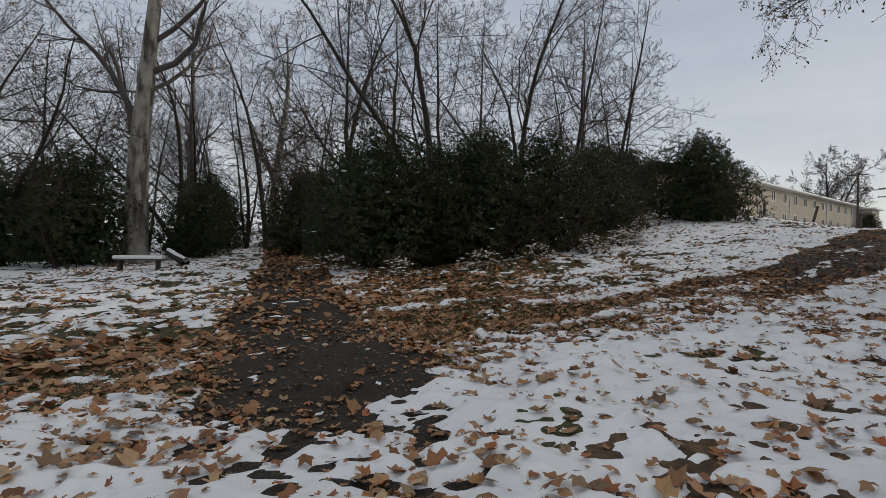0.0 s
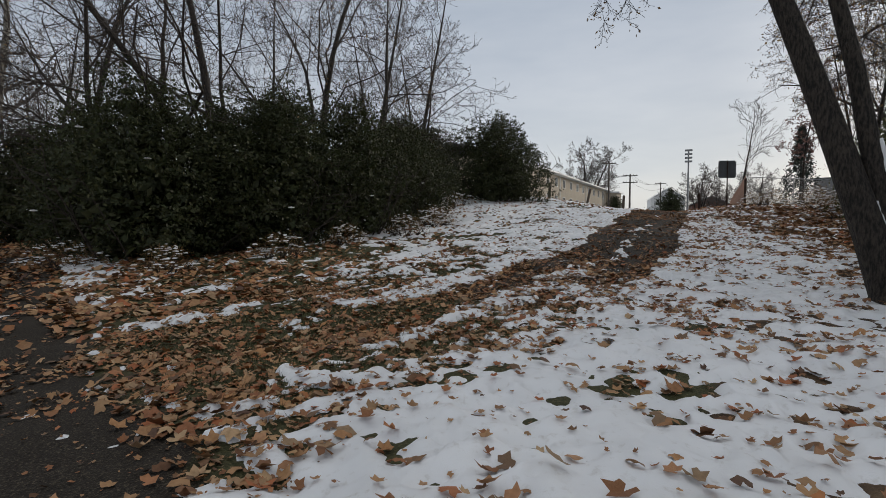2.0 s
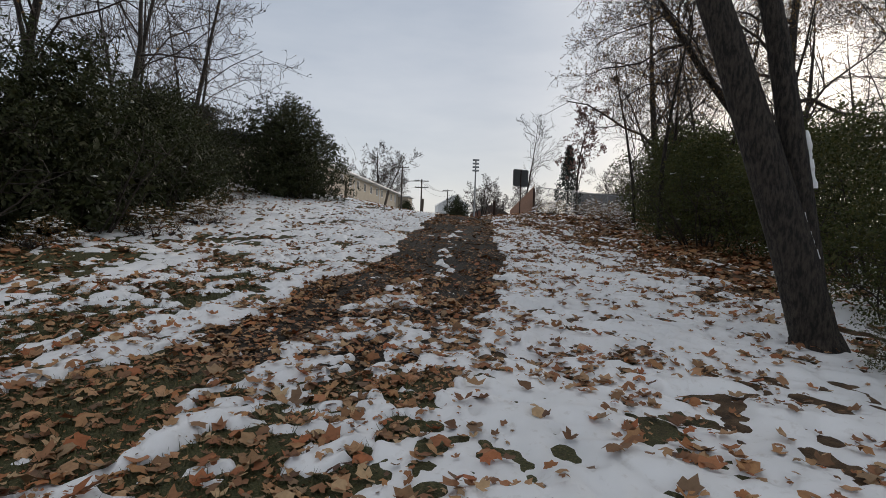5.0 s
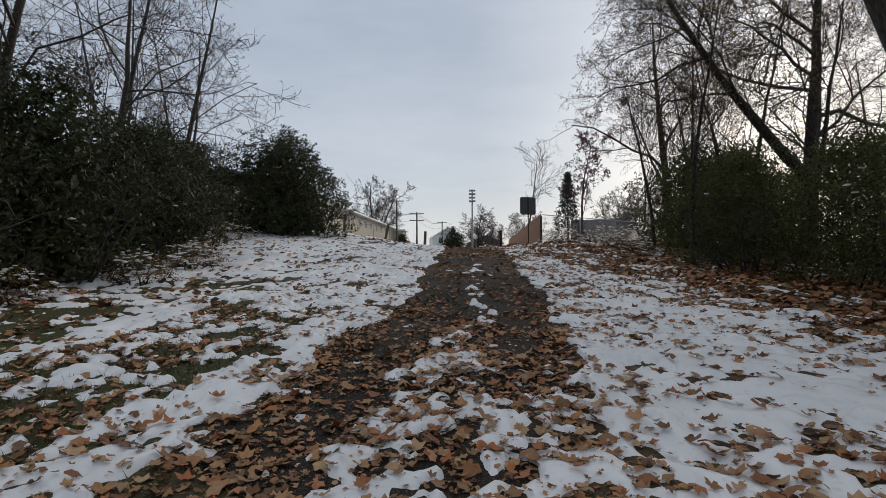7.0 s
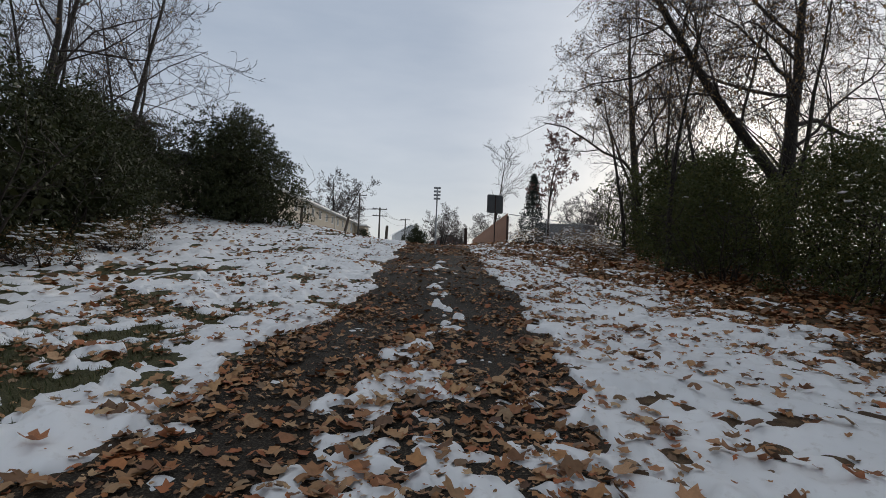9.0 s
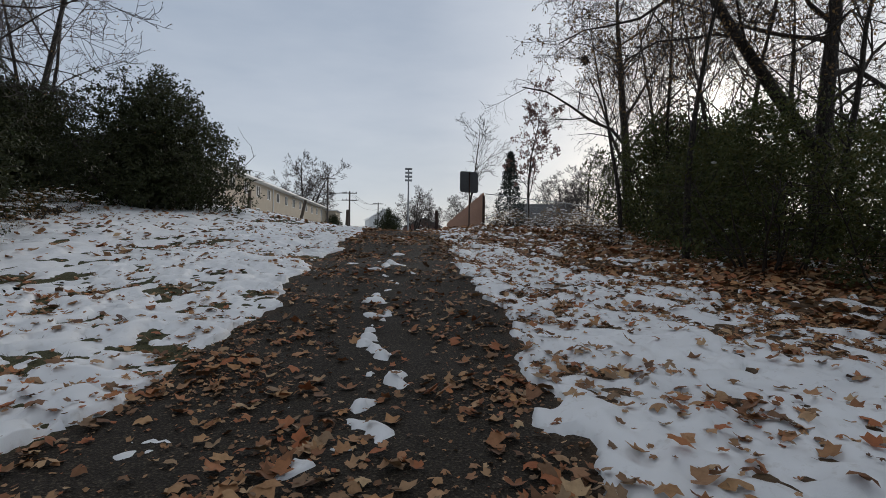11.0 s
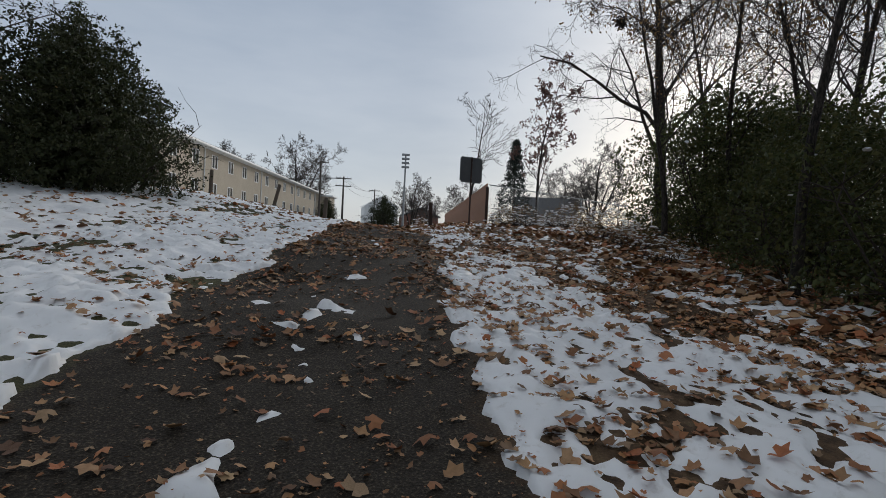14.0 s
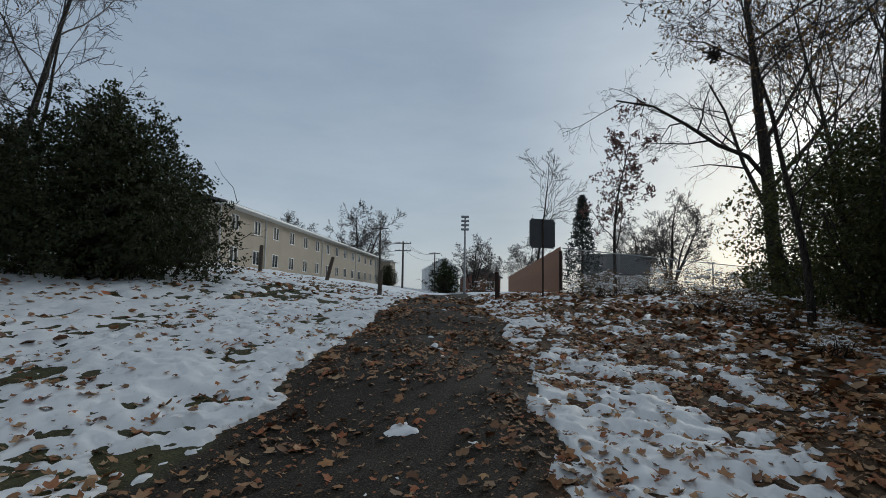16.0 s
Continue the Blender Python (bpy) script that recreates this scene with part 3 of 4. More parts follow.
def grass_tufts(n, x0, x1, y0, y1):
    x, y = rng.uniform(x0, x1, n), rng.uniform(y0, y1, n)
    cover, _, asp, grass = fields(x, y)
    ok = (grass > 0.45) & (asp < 0.3) & (snow_rise(x, y, cover) < 0.004) & (cover < 0.7) & (rng.random(n) < grass)
    x, y = x[ok], y[ok]
    k = len(x)
    z = land(x, y)
    a, ln = rng.uniform(0, 2 * np.pi, k), rng.uniform(0.03, 0.085, k)
    tip = rng.uniform(0.3, 1.0, k)
    A = np.stack([x - 0.004 * np.sin(a), y + 0.004 * np.cos(a), z - 0.01], -1)
    B = np.stack([x + 0.004 * np.sin(a), y - 0.004 * np.cos(a), z - 0.01], -1)
    C = np.stack([x + ln * tip * np.cos(a), y + ln * tip * np.sin(a), z + ln * 0.7], -1)
    return np.stack([A, B, C], 1).reshape(-1, 3), np.arange(3 * k).reshape(-1, 3)


LV, LF = grass_tufts(220000, -8, 24, 2, 30)
LV2, LF2 = grass_tufts(140000, -3, 9, 4.5, 14.5)
LF = np.concatenate([LF, LF2 + len(LV)])
LV = np.concatenate([LV, LV2])
tagged(link_mesh("grass", LV, LF, M_blade), "short dull green winter grass between leaves and snow", "grass", kind="stuff")


# ---- trees ----
def perp(d):
    a = Vector((0, 0, 1)) if abs(d.z) < 0.9 else Vector((1, 0, 0))
    return d.cross(a).normalized()


class Wood:
    """Collects tapered tubes along polylines."""

    def __init__(self):
        self.V, self.F, self.n = [], [], 0

    def tube(self, pts, r0, r1, sides):
        k = len(pts)
        ring = []
        for i, p in enumerate(pts):
            d = (pts[min(i + 1, k - 1)] - pts[max(i - 1, 0)]).normalized()
            a = perp(d)
            b = d.cross(a)
            r = r0 + (r1 - r0) * (i / (k - 1))
            for j in range(sides):
                t = 2 * math.pi * j / sides
                self.V.append(p + (a * math.cos(t) + b * math.sin(t)) * r)
            ring.append(self.n)
            self.n += sides
        for i in range(k - 1):
            for j in range(sides):
                jj = (j + 1) % sides
                self.F.append((ring[i] + j, ring[i] + jj, ring[i + 1] + jj, ring[i + 1] + j))

    def mesh(self, name, mat, parent, label=""):
        return link_mesh(name, [tuple(v) for v in self.V], np.array(self.F), mat, parent, label, smooth=True)


def limb(r, start, d, length, bend, lift, k):
    pts, d, p = [start.copy()], d.normalized(), start.copy()
    for i in range(k):
        d = (d + Vector((r.gauss(0, bend), r.gauss(0, bend), r.gauss(0, bend) + lift))).normalized()
        p = p + d * (length / k)
        pts.append(p.copy())
    return pts


def at_length(pts, t):
    f = t * (len(pts) - 1)
    i = min(int(f), len(pts) - 2)
    return pts[i].lerp(pts[i + 1], f - i), (pts[i + 1] - pts[i]).normalized()


def branch_out(r, crown, pts, r0, r1, length, level, top, tips, counts, lift, spread, t0=0.25, least=0.0045):
    n = counts[level]
    for i in range(n):
        t = t0 + (1 - t0) * (i + r.random()) / n
        p, d = at_length(pts, min(t, 0.99))
        a = perp(d)
        a = Matrix.Rotation(r.uniform(0, 2 * math.pi), 3, d) @ a
        ang = radians(r.uniform(*spread))
        nd = d * math.cos(ang) + a * math.sin(ang)
        ln = length * r.uniform(0.35, 0.62) * (1.15 - 0.55 * t)
        rr = max((r0 + (r1 - r0) * t) * (r.uniform(0.28, 0.5) if level == 0 else r.uniform(0.42, 0.62)), least)
        seg = 5 if level == 0 else (3 if level < 3 else 2)
        q = limb(r, p, nd, ln, 0.20 + 0.03 * level, lift, seg)
        crown.tube(q, rr, max(rr * 0.3, least * 0.65), 5 if level == 0 else (4 if level == 1 else 3))
        if level + 1 < top:
            branch_out(r, crown, q, rr, rr * 0.3, ln, level + 1, top, tips, counts, lift, spread, 0.25, least)
        else:
            tips.append((q[-1], (q[-1] - q[-2]).normalized()))


def leaf_cloud(points, per, size, spread, seed, droop=0.4):
    """Small folded leaves about the given points."""
    g = np.random.default_rng(seed)
    P = np.repeat(np.array([tuple(p) for p in points]), per, axis=0)
    P = P + g.normal(0, spread, P.shape)
    n = len(P)
    d = g.normal(0, 1, (n, 3))
    d[:, 2] -= droop
    d /= np.linalg.norm(d, axis=1, keepdims=True)
    s = np.cross(d, g.normal(0, 1, (n, 3)))
    s /= np.linalg.norm(s, axis=1, keepdims=True) + 1e-9
    up = np.cross(d, s)
    ln = size * g.uniform(0.6, 1.3, (n, 1))
    A, B = P, P + d * ln
    M1, M2 = P + d * ln * 0.45 + s * ln * 0.27 + up * ln * 0.08, P + d * ln * 0.45 - s * ln * 0.27 + up * ln * 0.08
    V = np.stack([A, M1, B, M2], 1).reshape(-1, 3)
    i = np.arange(n) * 4
    F = np.concatenate([np.stack([i, i + 1, i + 2], 1), np.stack([i, i + 2, i + 3], 1)])
    return V, F


TRUNKS = {}


def tree(name, seed, height, radius, label, lean=(0, 0), counts=(11, 6, 5), top=3, lift=0.06, spread=(28, 62), fork=1, bark=None, twig=None,
         leaves=0, leaf_mat=None, leaf_size=0.09, crown_from=0.3, group="", reach=1.0, stems=None, category="tree", fork_at=0.0, bend=0.05, rise=0.015, least=0.0045):
    """A bare tree at the origin: trunk and limbs, crown of branches and twigs, and what leaves it has kept."""
    r = random.Random(seed)
    ob = thing(name, Matrix.Identity(4), label, category, group)
    trunk, crown, tips = Wood(), Wood(), []
    for k in range(fork):
        ld = Vector((lean[0], lean[1], 1)) if stems is None else Vector((*stems[k], 1))
        if stems is None and fork > 1:
            ld += Vector((r.uniform(-0.3, 0.3), r.uniform(-0.3, 0.3), 0))
        st = Vector((r.uniform(-1, 1), r.uniform(-1, 1), 0)) * radius * (0.5 if fork > 1 else 0)
        hh = height * (1 if k == 0 else r.uniform(0.75, 1.0))
        rk = radius * (1 if k == 0 else r.uniform(0.6, 0.9))
        if k and fork_at:
            st, hh, rk = first[2].lerp(first[3], 0.5), hh * 0.85, radius * 0.72
        pts = limb(r, st - Vector((0, 0, 0.25)), ld, hh, bend, rise, 10)
        first = pts if k == 0 else first
        TRUNKS[(ob.name, k)] = (pts, rk)
        flare = [pts[0], pts[0].lerp(pts[1], 0.35)]
        trunk.tube(flare, rk * 1.45, rk * 1.02, 10)
        trunk.tube(pts, rk, rk * 0.12, 10)
        branch_out(r, crown, pts, rk, rk * 0.15, hh * reach, 0, top, tips, counts, lift, spread, crown_from, least)
    trunk.mesh("trunk", bark or M_bark, ob)
    crown.mesh("crown", twig or M_twig, ob)
    if leaves:
        V, F = leaf_cloud([p for p, _ in tips], leaves, leaf_size, 0.035, seed + 1)
        link_mesh("leaves", V, F, leaf_mat, ob)
    return ob


def place(ob, x, y, turn=0.0, size=1.0, sink=0.0):
    ob.matrix_world = pose(x, y, float(land(x, y)) - sink, 0, 0, turn) @ Matrix.Scale(size, 4)
    return ob


def again(ob, x, y, turn=0.0, size=1.0, sink=0.0):
    m = pose(x, y, float(land(x, y)) - sink, 0, 0, turn)
    c = copy_thing(ob, m)
    c.scale = (size, size, size)
    return c


def bush(name, seed, w, d, h, sprays, per, label, leaf_mat, leaf_size=0.085, group="", stem_count=14, low=0.02, category="bush", snow_bits=10, puff=0.15, shell=0.4, core=0):
    """A shrub: thin stems from the ground, and sprays of leaves that fill an uneven dome."""
    r = random.Random(seed)
    g = np.random.default_rng(seed)
    ob = thing(name, Matrix.Identity(4), label, category, group)
    wood = Wood()
    for i in range(stem_count):
        a = r.uniform(0, 2 * math.pi)
        b = Vector((math.cos(a) * w * 0.3 * r.random(), math.sin(a) * d * 0.3 * r.random(), -0.1))
        q = limb(r, b, Vector((math.cos(a) * 0.5 * w / h, math.sin(a) * 0.5 * d / h, 1)), h * r.uniform(0.45, 0.68), 0.12, 0.0, 6)
        wood.tube(q, r.uniform(0.018, 0.04), 0.006, 5)
        for k in range(8):
            p, dd = at_length(q, r.uniform(0.15, 0.98))
            ax = Matrix.Rotation(r.uniform(0, 6.28), 3, dd) @ perp(dd)
            wood.tube(limb(r, p, dd * 0.6 + ax, h * r.uniform(0.12, 0.26), 0.2, -0.02, 3), 0.012, 0.003, 3)
    wood.mesh("stem_growth", M_twig, ob)
    az = g.uniform(0, 2 * np.pi, sprays)
    up = g.uniform(low, 1.0, sprays) ** 0.85
    lump = 1 + 0.13 * np.sin(3 * az + seed + 4 * up) + 0.10 * np.sin(5 * az - 7 * up + 2 * seed) + 0.07 * np.sin(9 * az + 11 * up)
    out = g.random(sprays) ** shell * lump * np.where(g.random(sprays) < 0.05, g.uniform(1.0, 1.12, sprays), 1.0)
    belly = np.sqrt(np.clip(1 - up ** 2.6, 0.0, 1)) * (0.80 + 0.20 * np.clip(up / 0.3, 0, 1))
    C = np.stack([np.cos(az) * out * belly * w / 2, np.sin(az) * out * belly * d / 2, up * h * (0.90 + 0.12 * np.sin(4 * az + seed) * out + 0.06 * g.normal(0, 1, sprays))], -1)
    spread = puff * g.uniform(0.6, 1.5, (sprays, 1))
    ball = g.normal(0, 1, (sprays * per, 3))
    ball *= g.random((sprays * per, 1)) ** 0.5 / np.linalg.norm(ball, axis=1, keepdims=True)
    P = np.repeat(C, per, axis=0) + ball * np.repeat(spread, per, axis=0) * (1.5, 1.5, 0.85)
    P[:, 2] = np.maximum(P[:, 2], 0.02)
    V, F = leaf_cloud(P, 1, leaf_size, 0.01, seed + 7, droop=0.25)
    if core:
        m = g.integers(0, sprays, core)
        inner = C[m] * np.stack([g.uniform(0.2, 0.82, core)] * 2 + [g.uniform(0.5, 0.93, core)], -1)
        V2, F2 = leaf_cloud(inner, 1, leaf_size * 3.2, 0.05, seed + 8, droop=0.25)
        F = np.concatenate([F, F2 + len(V)])
        V = np.concatenate([V, V2])
    link_mesh("foliage", V, F, leaf_mat, ob)
    leaves = len(P)
    if snow_bits:
        hi = P[g.integers(0, leaves, snow_bits)]
        bm = bmesh.new()
        for p in hi:
            rr = bmesh.ops.create_icosphere(bm, subdivisions=1, radius=g.uniform(0.02, 0.06))
            bmesh.ops.transform(bm, matrix=Matrix.Translation(p) @ Matrix.Diagonal((g.uniform(1, 2.2), g.uniform(1, 2), 0.45, 1)), verts=rr["verts"])
        part("snow_clumps", bm, M_snow, ob, "small lumps of snow caught in the foliage")
    return ob


# ---- trees beside the path ----
leaning = tree("leaning_tree", 3, 11.5, 0.21, "dark leaning twin-trunked bare tree with snow on its bark", fork=2, stems=((-0.10, 0.21), (-0.04, 0.13)), counts=(14, 8, 8, 5), top=4, lift=-0.04, spread=(30, 75), reach=0.62, crown_from=0.38, bend=0.025, rise=0.0, leaves=1, leaf_mat=M_dry, leaf_size=0.06)
place(leaning, 8.7, 6.85)
curved = tree("bare_tree", 8, 10.5, 0.19, "dark bare tree with a curved trunk and a streak of snow", lean=(-0.05, 0.05), bend=0.07, counts=(10, 7, 7, 5), top=4, reach=0.75, crown_from=0.35, lift=0.0)
place(curved, 7.66, 5.73)
dark = tree("bare_tree", 11, 12, 0.24, "thick dark bare tree among evergreen shrubs", lean=(-0.08, 0.05), counts=(10, 7, 6, 4), top=4, reach=0.7, crown_from=0.35)
place(dark, 11.1, 5.6)
arch = tree("arching_tree", 21, 10.5, 0.21, "dark forked tree with a long limb arching over the path", fork=2, stems=((0.03, -0.02), (-0.66, 0.78)), fork_at=3.0, counts=(16, 10, 9, 5), top=4, lift=-0.03, spread=(28, 76), reach=0.95, crown_from=0.3, leaves=1, leaf_mat=M_dry, leaf_size=0.06)
place(arch, 23.5, 10.9, 0, 1.25)
thin = tree("slender_tree", 33, 8.5, 0.09, "slender dark tree with some withered leaves", counts=(12, 7, 6, 2), top=4, reach=0.8, crown_from=0.25, leaves=1, leaf_mat=M_dry, leaf_size=0.09, group="trees in the thicket")
place(thin, 19.8, 13.2)
for x, y, a, s in ((21.5, 10.5, 70, 1.1), (23.5, 13.2, 200, 1.0), (15.0, 5.6, 140, 1.15), (18.5, 7.0, 260, 1.2), (12.6, 3.2, 20, 1.2), (26.4, 15.2, 310, 1.1), (22.0, 6.0, 100, 1.3), (25.0, 13.0, 50, 1.2), (28.4, 16.2, 170, 1.15), (24.8, 16.4, 230, 0.95)):
    again(thin, x, y, a, s)
hill_tree = tree("bare_tree", 41, 12.5, 0.27, "dark bare tree with a dense crown of fine twigs", lean=(-0.03, 0.03), counts=(15, 9, 8, 5), top=4, reach=0.85, crown_from=0.2, lift=-0.02, spread=(30, 75))
place(hill_tree, 31.5, 18.2)
again(hill_tree, 37.0, 13.0, 120, 0.9)
nx_, ny_ = 27.3, 18.8
nest = thing("bird_nest", pose(nx_, ny_, float(land(nx_, ny_)) + 6.9), "ball of dark twigs and leaves lodged in a bare crown", "nest")
V, F = leaf_cloud([Vector((0, 0, 0))], 200, 0.12, 0.08, 12)
link_mesh("twig_ball", V, F, M_twig, nest)

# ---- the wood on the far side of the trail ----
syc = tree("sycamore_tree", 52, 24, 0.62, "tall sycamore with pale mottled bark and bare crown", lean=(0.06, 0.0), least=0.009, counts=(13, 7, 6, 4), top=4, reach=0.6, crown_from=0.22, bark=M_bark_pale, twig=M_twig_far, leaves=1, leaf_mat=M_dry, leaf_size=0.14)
place(syc, -14.5, 28.2)
again(syc, -19.0, 44.0, 130, 0.8)
again(syc, -13.0, 46.0, 40, 0.75)
tall_a = tree("woodland_tree", 61, 16, 0.2, "bare woodland tree with fine dark twigs", bend=0.09, least=0.009, fork=2, counts=(9, 6, 5, 2), top=4, reach=0.85, crown_from=0.2, spread=(30, 75), lift=0.03, group="woodland trees")
tall_b = tree("woodland_tree", 67, 14, 0.17, "bare woodland tree with fine dark twigs", bend=0.08, least=0.009, counts=(14, 8, 6, 2), top=4, reach=0.85, crown_from=0.15, spread=(30, 78), lift=0.03, group="woodland trees", leaves=1, leaf_mat=M_dry, leaf_size=0.07)
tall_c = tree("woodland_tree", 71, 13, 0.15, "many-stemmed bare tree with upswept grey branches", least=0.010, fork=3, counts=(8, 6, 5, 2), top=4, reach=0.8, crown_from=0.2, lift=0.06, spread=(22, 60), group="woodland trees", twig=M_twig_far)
place(tall_a, 1.0, 23.5, 20, 1.0)
place(tall_b, 4.5, 25.0)
place(tall_c, 15.2, 41.5, 0, 1.3)
wr = random.Random(77)
for x, y in ((-2.2, 24), (7.5, 29), (9.5, 33), (6, 36), (2, 33), (-2, 34), (-4.5, 29), (13, 46), (5, 46), (-3, 48), (-8, 44), (-6, 60), (4, 62), (14, 58), (-12.5, 38.5), (-14, 33), (-20, 30),
             (-24, 36), (-20, 52), (-28, 46), (-30, 30), (-26, 24), (-34, 38), (-38, 28), (-24, 62), (-34, 56), (-44, 40), (-20, 22.5), (-29, 20), (-12, 66), (-18, 72), (-34, 18), (-18, 34), (-22, 41), (-27, 33), (-31, 42), (-16, 39), (-9.5, 36), (-23, 29), (-37, 33), (-15.5, 58), (-28, 54)):
    proto = wr.choice((tall_a, tall_b, tall_c))
    again(proto, x + wr.uniform(-0.8, 0.8), y + wr.uniform(-0.8, 0.8), wr.uniform(0, 360), wr.uniform(0.75, 1.15))
for x, y in ((30, 8), (26, 2), (20, 0), (38, 10)):
    again(wr.choice((tall_a, tall_b)), x, y, wr.uniform(0, 360), wr.uniform(0.7, 0.95))

# ---- shrubs ----
hedge_a = bush("evergreen_shrub", 5, 5.6, 5.0, 4.9, 1400, 12, "dense dark evergreen honeysuckle shrub with bits of snow", M_green, 0.108, group="shrubs at the fork", puff=0.15, core=2200)
place(hedge_a, -0.9, 19.3)
hedge_b = bush("evergreen_shrub", 6, 5.4, 4.8, 4.6, 1400, 12, "dense dark evergreen honeysuckle shrub with bits of snow", M_green, 0.108, group="shrubs at the fork", puff=0.15, core=2200)
place(hedge_b, 2.5, 20.2)
for x, y, a, s, p in ((5.2, 21.4, 80, 0.95, hedge_a), (7.7, 24.0, 190, 0.9, hedge_b), (-2.4, 22.6, 250, 1.0, hedge_b), (0.9, 20.4, 60, 0.95, hedge_b), (3.2, 24.2, 130, 1.1, hedge_a), (11.8, 33.0, 30, 0.95, hedge_b), (11.6, 35.6, 70, 1.05, hedge_a), (14.2, 37.5, 10, 1.0, hedge_b), (9.2, 27.6, 300, 0.85, hedge_a),
                      (-16.5, 27.0, 40, 1.15, hedge_a), (-22.0, 27.5, 160, 1.25, hedge_b), (-28, 28, 210, 1.3, hedge_a), (-12.6, 31.0, 90, 0.95, hedge_b), (-35, 27, 0, 1.4, hedge_b), (-14.6, 38, 60, 1.1, hedge_a), (-6.2, 29, 10, 1.0, hedge_b), (-8.4, 40, 110, 1.0, hedge_a), (-19, 48, 110, 1.2, hedge_b), (-11.5, 54, 50, 1.2, hedge_a), (-25, 36, 20, 1.4, hedge_b)):
    again(p, x, y, a, s)
holly = bush("holly_bush", 9, 6.4, 6.2, 5.0, 3000, 14, "broad dark green holly with a ragged outline", M_green, 0.105, puff=0.13, shell=0.33, core=2500)
place(holly, 15.8, 30.5, 0, 1.0, 0.3)
holly_low = again(holly, 18.4, 34.0, 100, 0.55, 0.2)
right_a = bush("leafy_shrub", 14, 4.4, 3.8, 3.6, 740, 16, "open shrub with thin stems and dull green leaves", M_green_lit, 0.085, group="shrubs on the bank", low=0.04, puff=0.2, shell=0.6)
place(right_a, 19.3, 11.6)
for x, y, a, s in ((17.4, 9.0, 60, 0.95), (21.4, 12.9, 150, 0.95), (15.2, 7.0, 220, 0.95), (25.4, 12.4, 300, 0.85), (12.6, 5.0, 100, 0.95), (10.2, 3.4, 20, 0.95), (20.5, 8.6, 210, 1.1), (16.6, 4.6, 340, 1.1), (24.6, 10.4, 80, 1.1), (28.6, 14.6, 10, 1.25), (26.4, 15.2, 70, 0.75), (27.4, 15.7, 30, 1.35), (10.9, 6.4, 120, 0.55), (9.9, 5.0, 200, 0.5), (8.1, 6.2, 20, 0.2), (24.4, 13.4, 260, 0.8), (27.6, 14.0, 220, 1.2), (29.6, 16.8, 160, 1.2), (33.5, 15.5, 250, 1.3)):
    again(right_a, x, y, a, s)

# ---- weeds and brush on the banks ----
brush = bush("dry_weeds", 19, 2.4, 1.8, 0.9, 130, 9, "dry brown weeds and twigs with snow caught in them", M_dry, 0.05, stem_count=18, low=0.05, group="weeds on the bank", category="weeds", snow_bits=90)
place(brush, 28.4, 22.6)
for x, y, a, s in ((30.4, 21.6, 40, 1.2), (33, 21, 120, 1.3), (26.6, 22.4, 200, 0.8), (36, 20.2, 60, 1.3), (29.5, 19.5, 300, 0.9), (26.0, 18.6, 100, 0.8), (32, 18.5, 10, 1.1),
                   (9.6, 24.5, 30, 0.9), (11.0, 27.0, 90, 1.0), (12.5, 28.8, 170, 0.9), (10.6, 29.5, 250, 1.1), (8.4, 21.8, 250, 0.8), (22.5, 15.8, 0, 0.7), (24.8, 17.2, 50, 0.8), (38.0, 24.6, 10, 1.1), (42.0, 26.5, 80, 1.2), (34.0, 24.0, 140, 1.0), (4.4, 18.8, 40, 0.7), (6.7, 20.0, 120, 0.8), (8.5, 21.9, 10, 0.8), (2.4, 17.2, 210, 0.7), (-0.2, 16.6, 300, 0.7), (-2.4, 18.0, 30, 0.7)):
    again(brush, x, y, a, s)


# ---- timber posts at the gate ----
def post(x, y, height, lean, mat, label, r=0.085):
    ob = thing("wooden_post", pose(x, y, float(land(x, y)) - 0.15, lean[0], lean[1], 20), label, "post", "posts across the path")
    bm = rod(bmesh.new(), (0, 0, 0), (0, 0, height + 0.15), r * 1.04, r * 0.94, 12)
    bmesh.ops.bevel(bm, geom=[ed for ed in bm.edges if all(v.co.z > height for v in ed.verts)], offset=0.02, segments=2, affect="EDGES")
    part("shaft", bm, mat, ob)
    cap = bmesh.ops.create_icosphere
    bm = bmesh.new()
    cap(bm, subdivisions=2, radius=r * 0.9)
    bmesh.ops.transform(bm, matrix=Matrix.Translation((0, 0, height + 0.152)) @ Matrix.Diagonal((1, 1, 0.22, 1)), verts=bm.verts)
    part("weathered_top", bm, M_post, ob, "grey weathered end grain")
    return ob


post(26.9, 26.0, 1.0, (0, -5), M_post_dark, "dark stained wooden post leaning beside the path")
post(25.1, 30.4, 1.05, (0, 5), M_post, "weathered round wooden post beside the path")
post(25.3, 34.4, 1.15, (4, 16), M_post, "weathered wooden post leaning on the snowy bank")
post(22.4, 34.8, 1.1, (0, 1), M_post, "upright weathered wooden post on the snowy bank")
post(18.9, 32.2, 1.0, (0, 2), M_post, "upright weathered wooden post beside the holly")

# ---- sign on its pole, seen from behind ----
zs = float(land(26.4, 23.8))
sign = thing("road_sign", pose(26.4, 23.8, zs, 0, 0, -26), "grey back of a square road sign on a steel pole", "sign")
bm = boxed(-0.47, -0.006, 4.36 - zs, 0.47, 0.0, 5.3 - zs)
bmesh.ops.bevel(bm, geom=[ed for ed in bm.edges if abs(ed.verts[0].co.y - ed.verts[1].co.y) > 0.003], offset=0.05, segments=4, affect="EDGES")
part("sign_plate", bm, M_sign, sign)
bm = boxed(-0.025, -0.05, -0.2, 0.025, -0.012, 5.31 - zs, bevel=0.006)
part("pole", bm, M_post_dark, sign, "dark steel U-channel pole")
for z in (4.52 - zs, 5.1 - zs):
    part("bolt", rod(bmesh.new(), (0, -0.06, z), (0, -0.045, z), 0.012, sides=8), M_metal, sign)

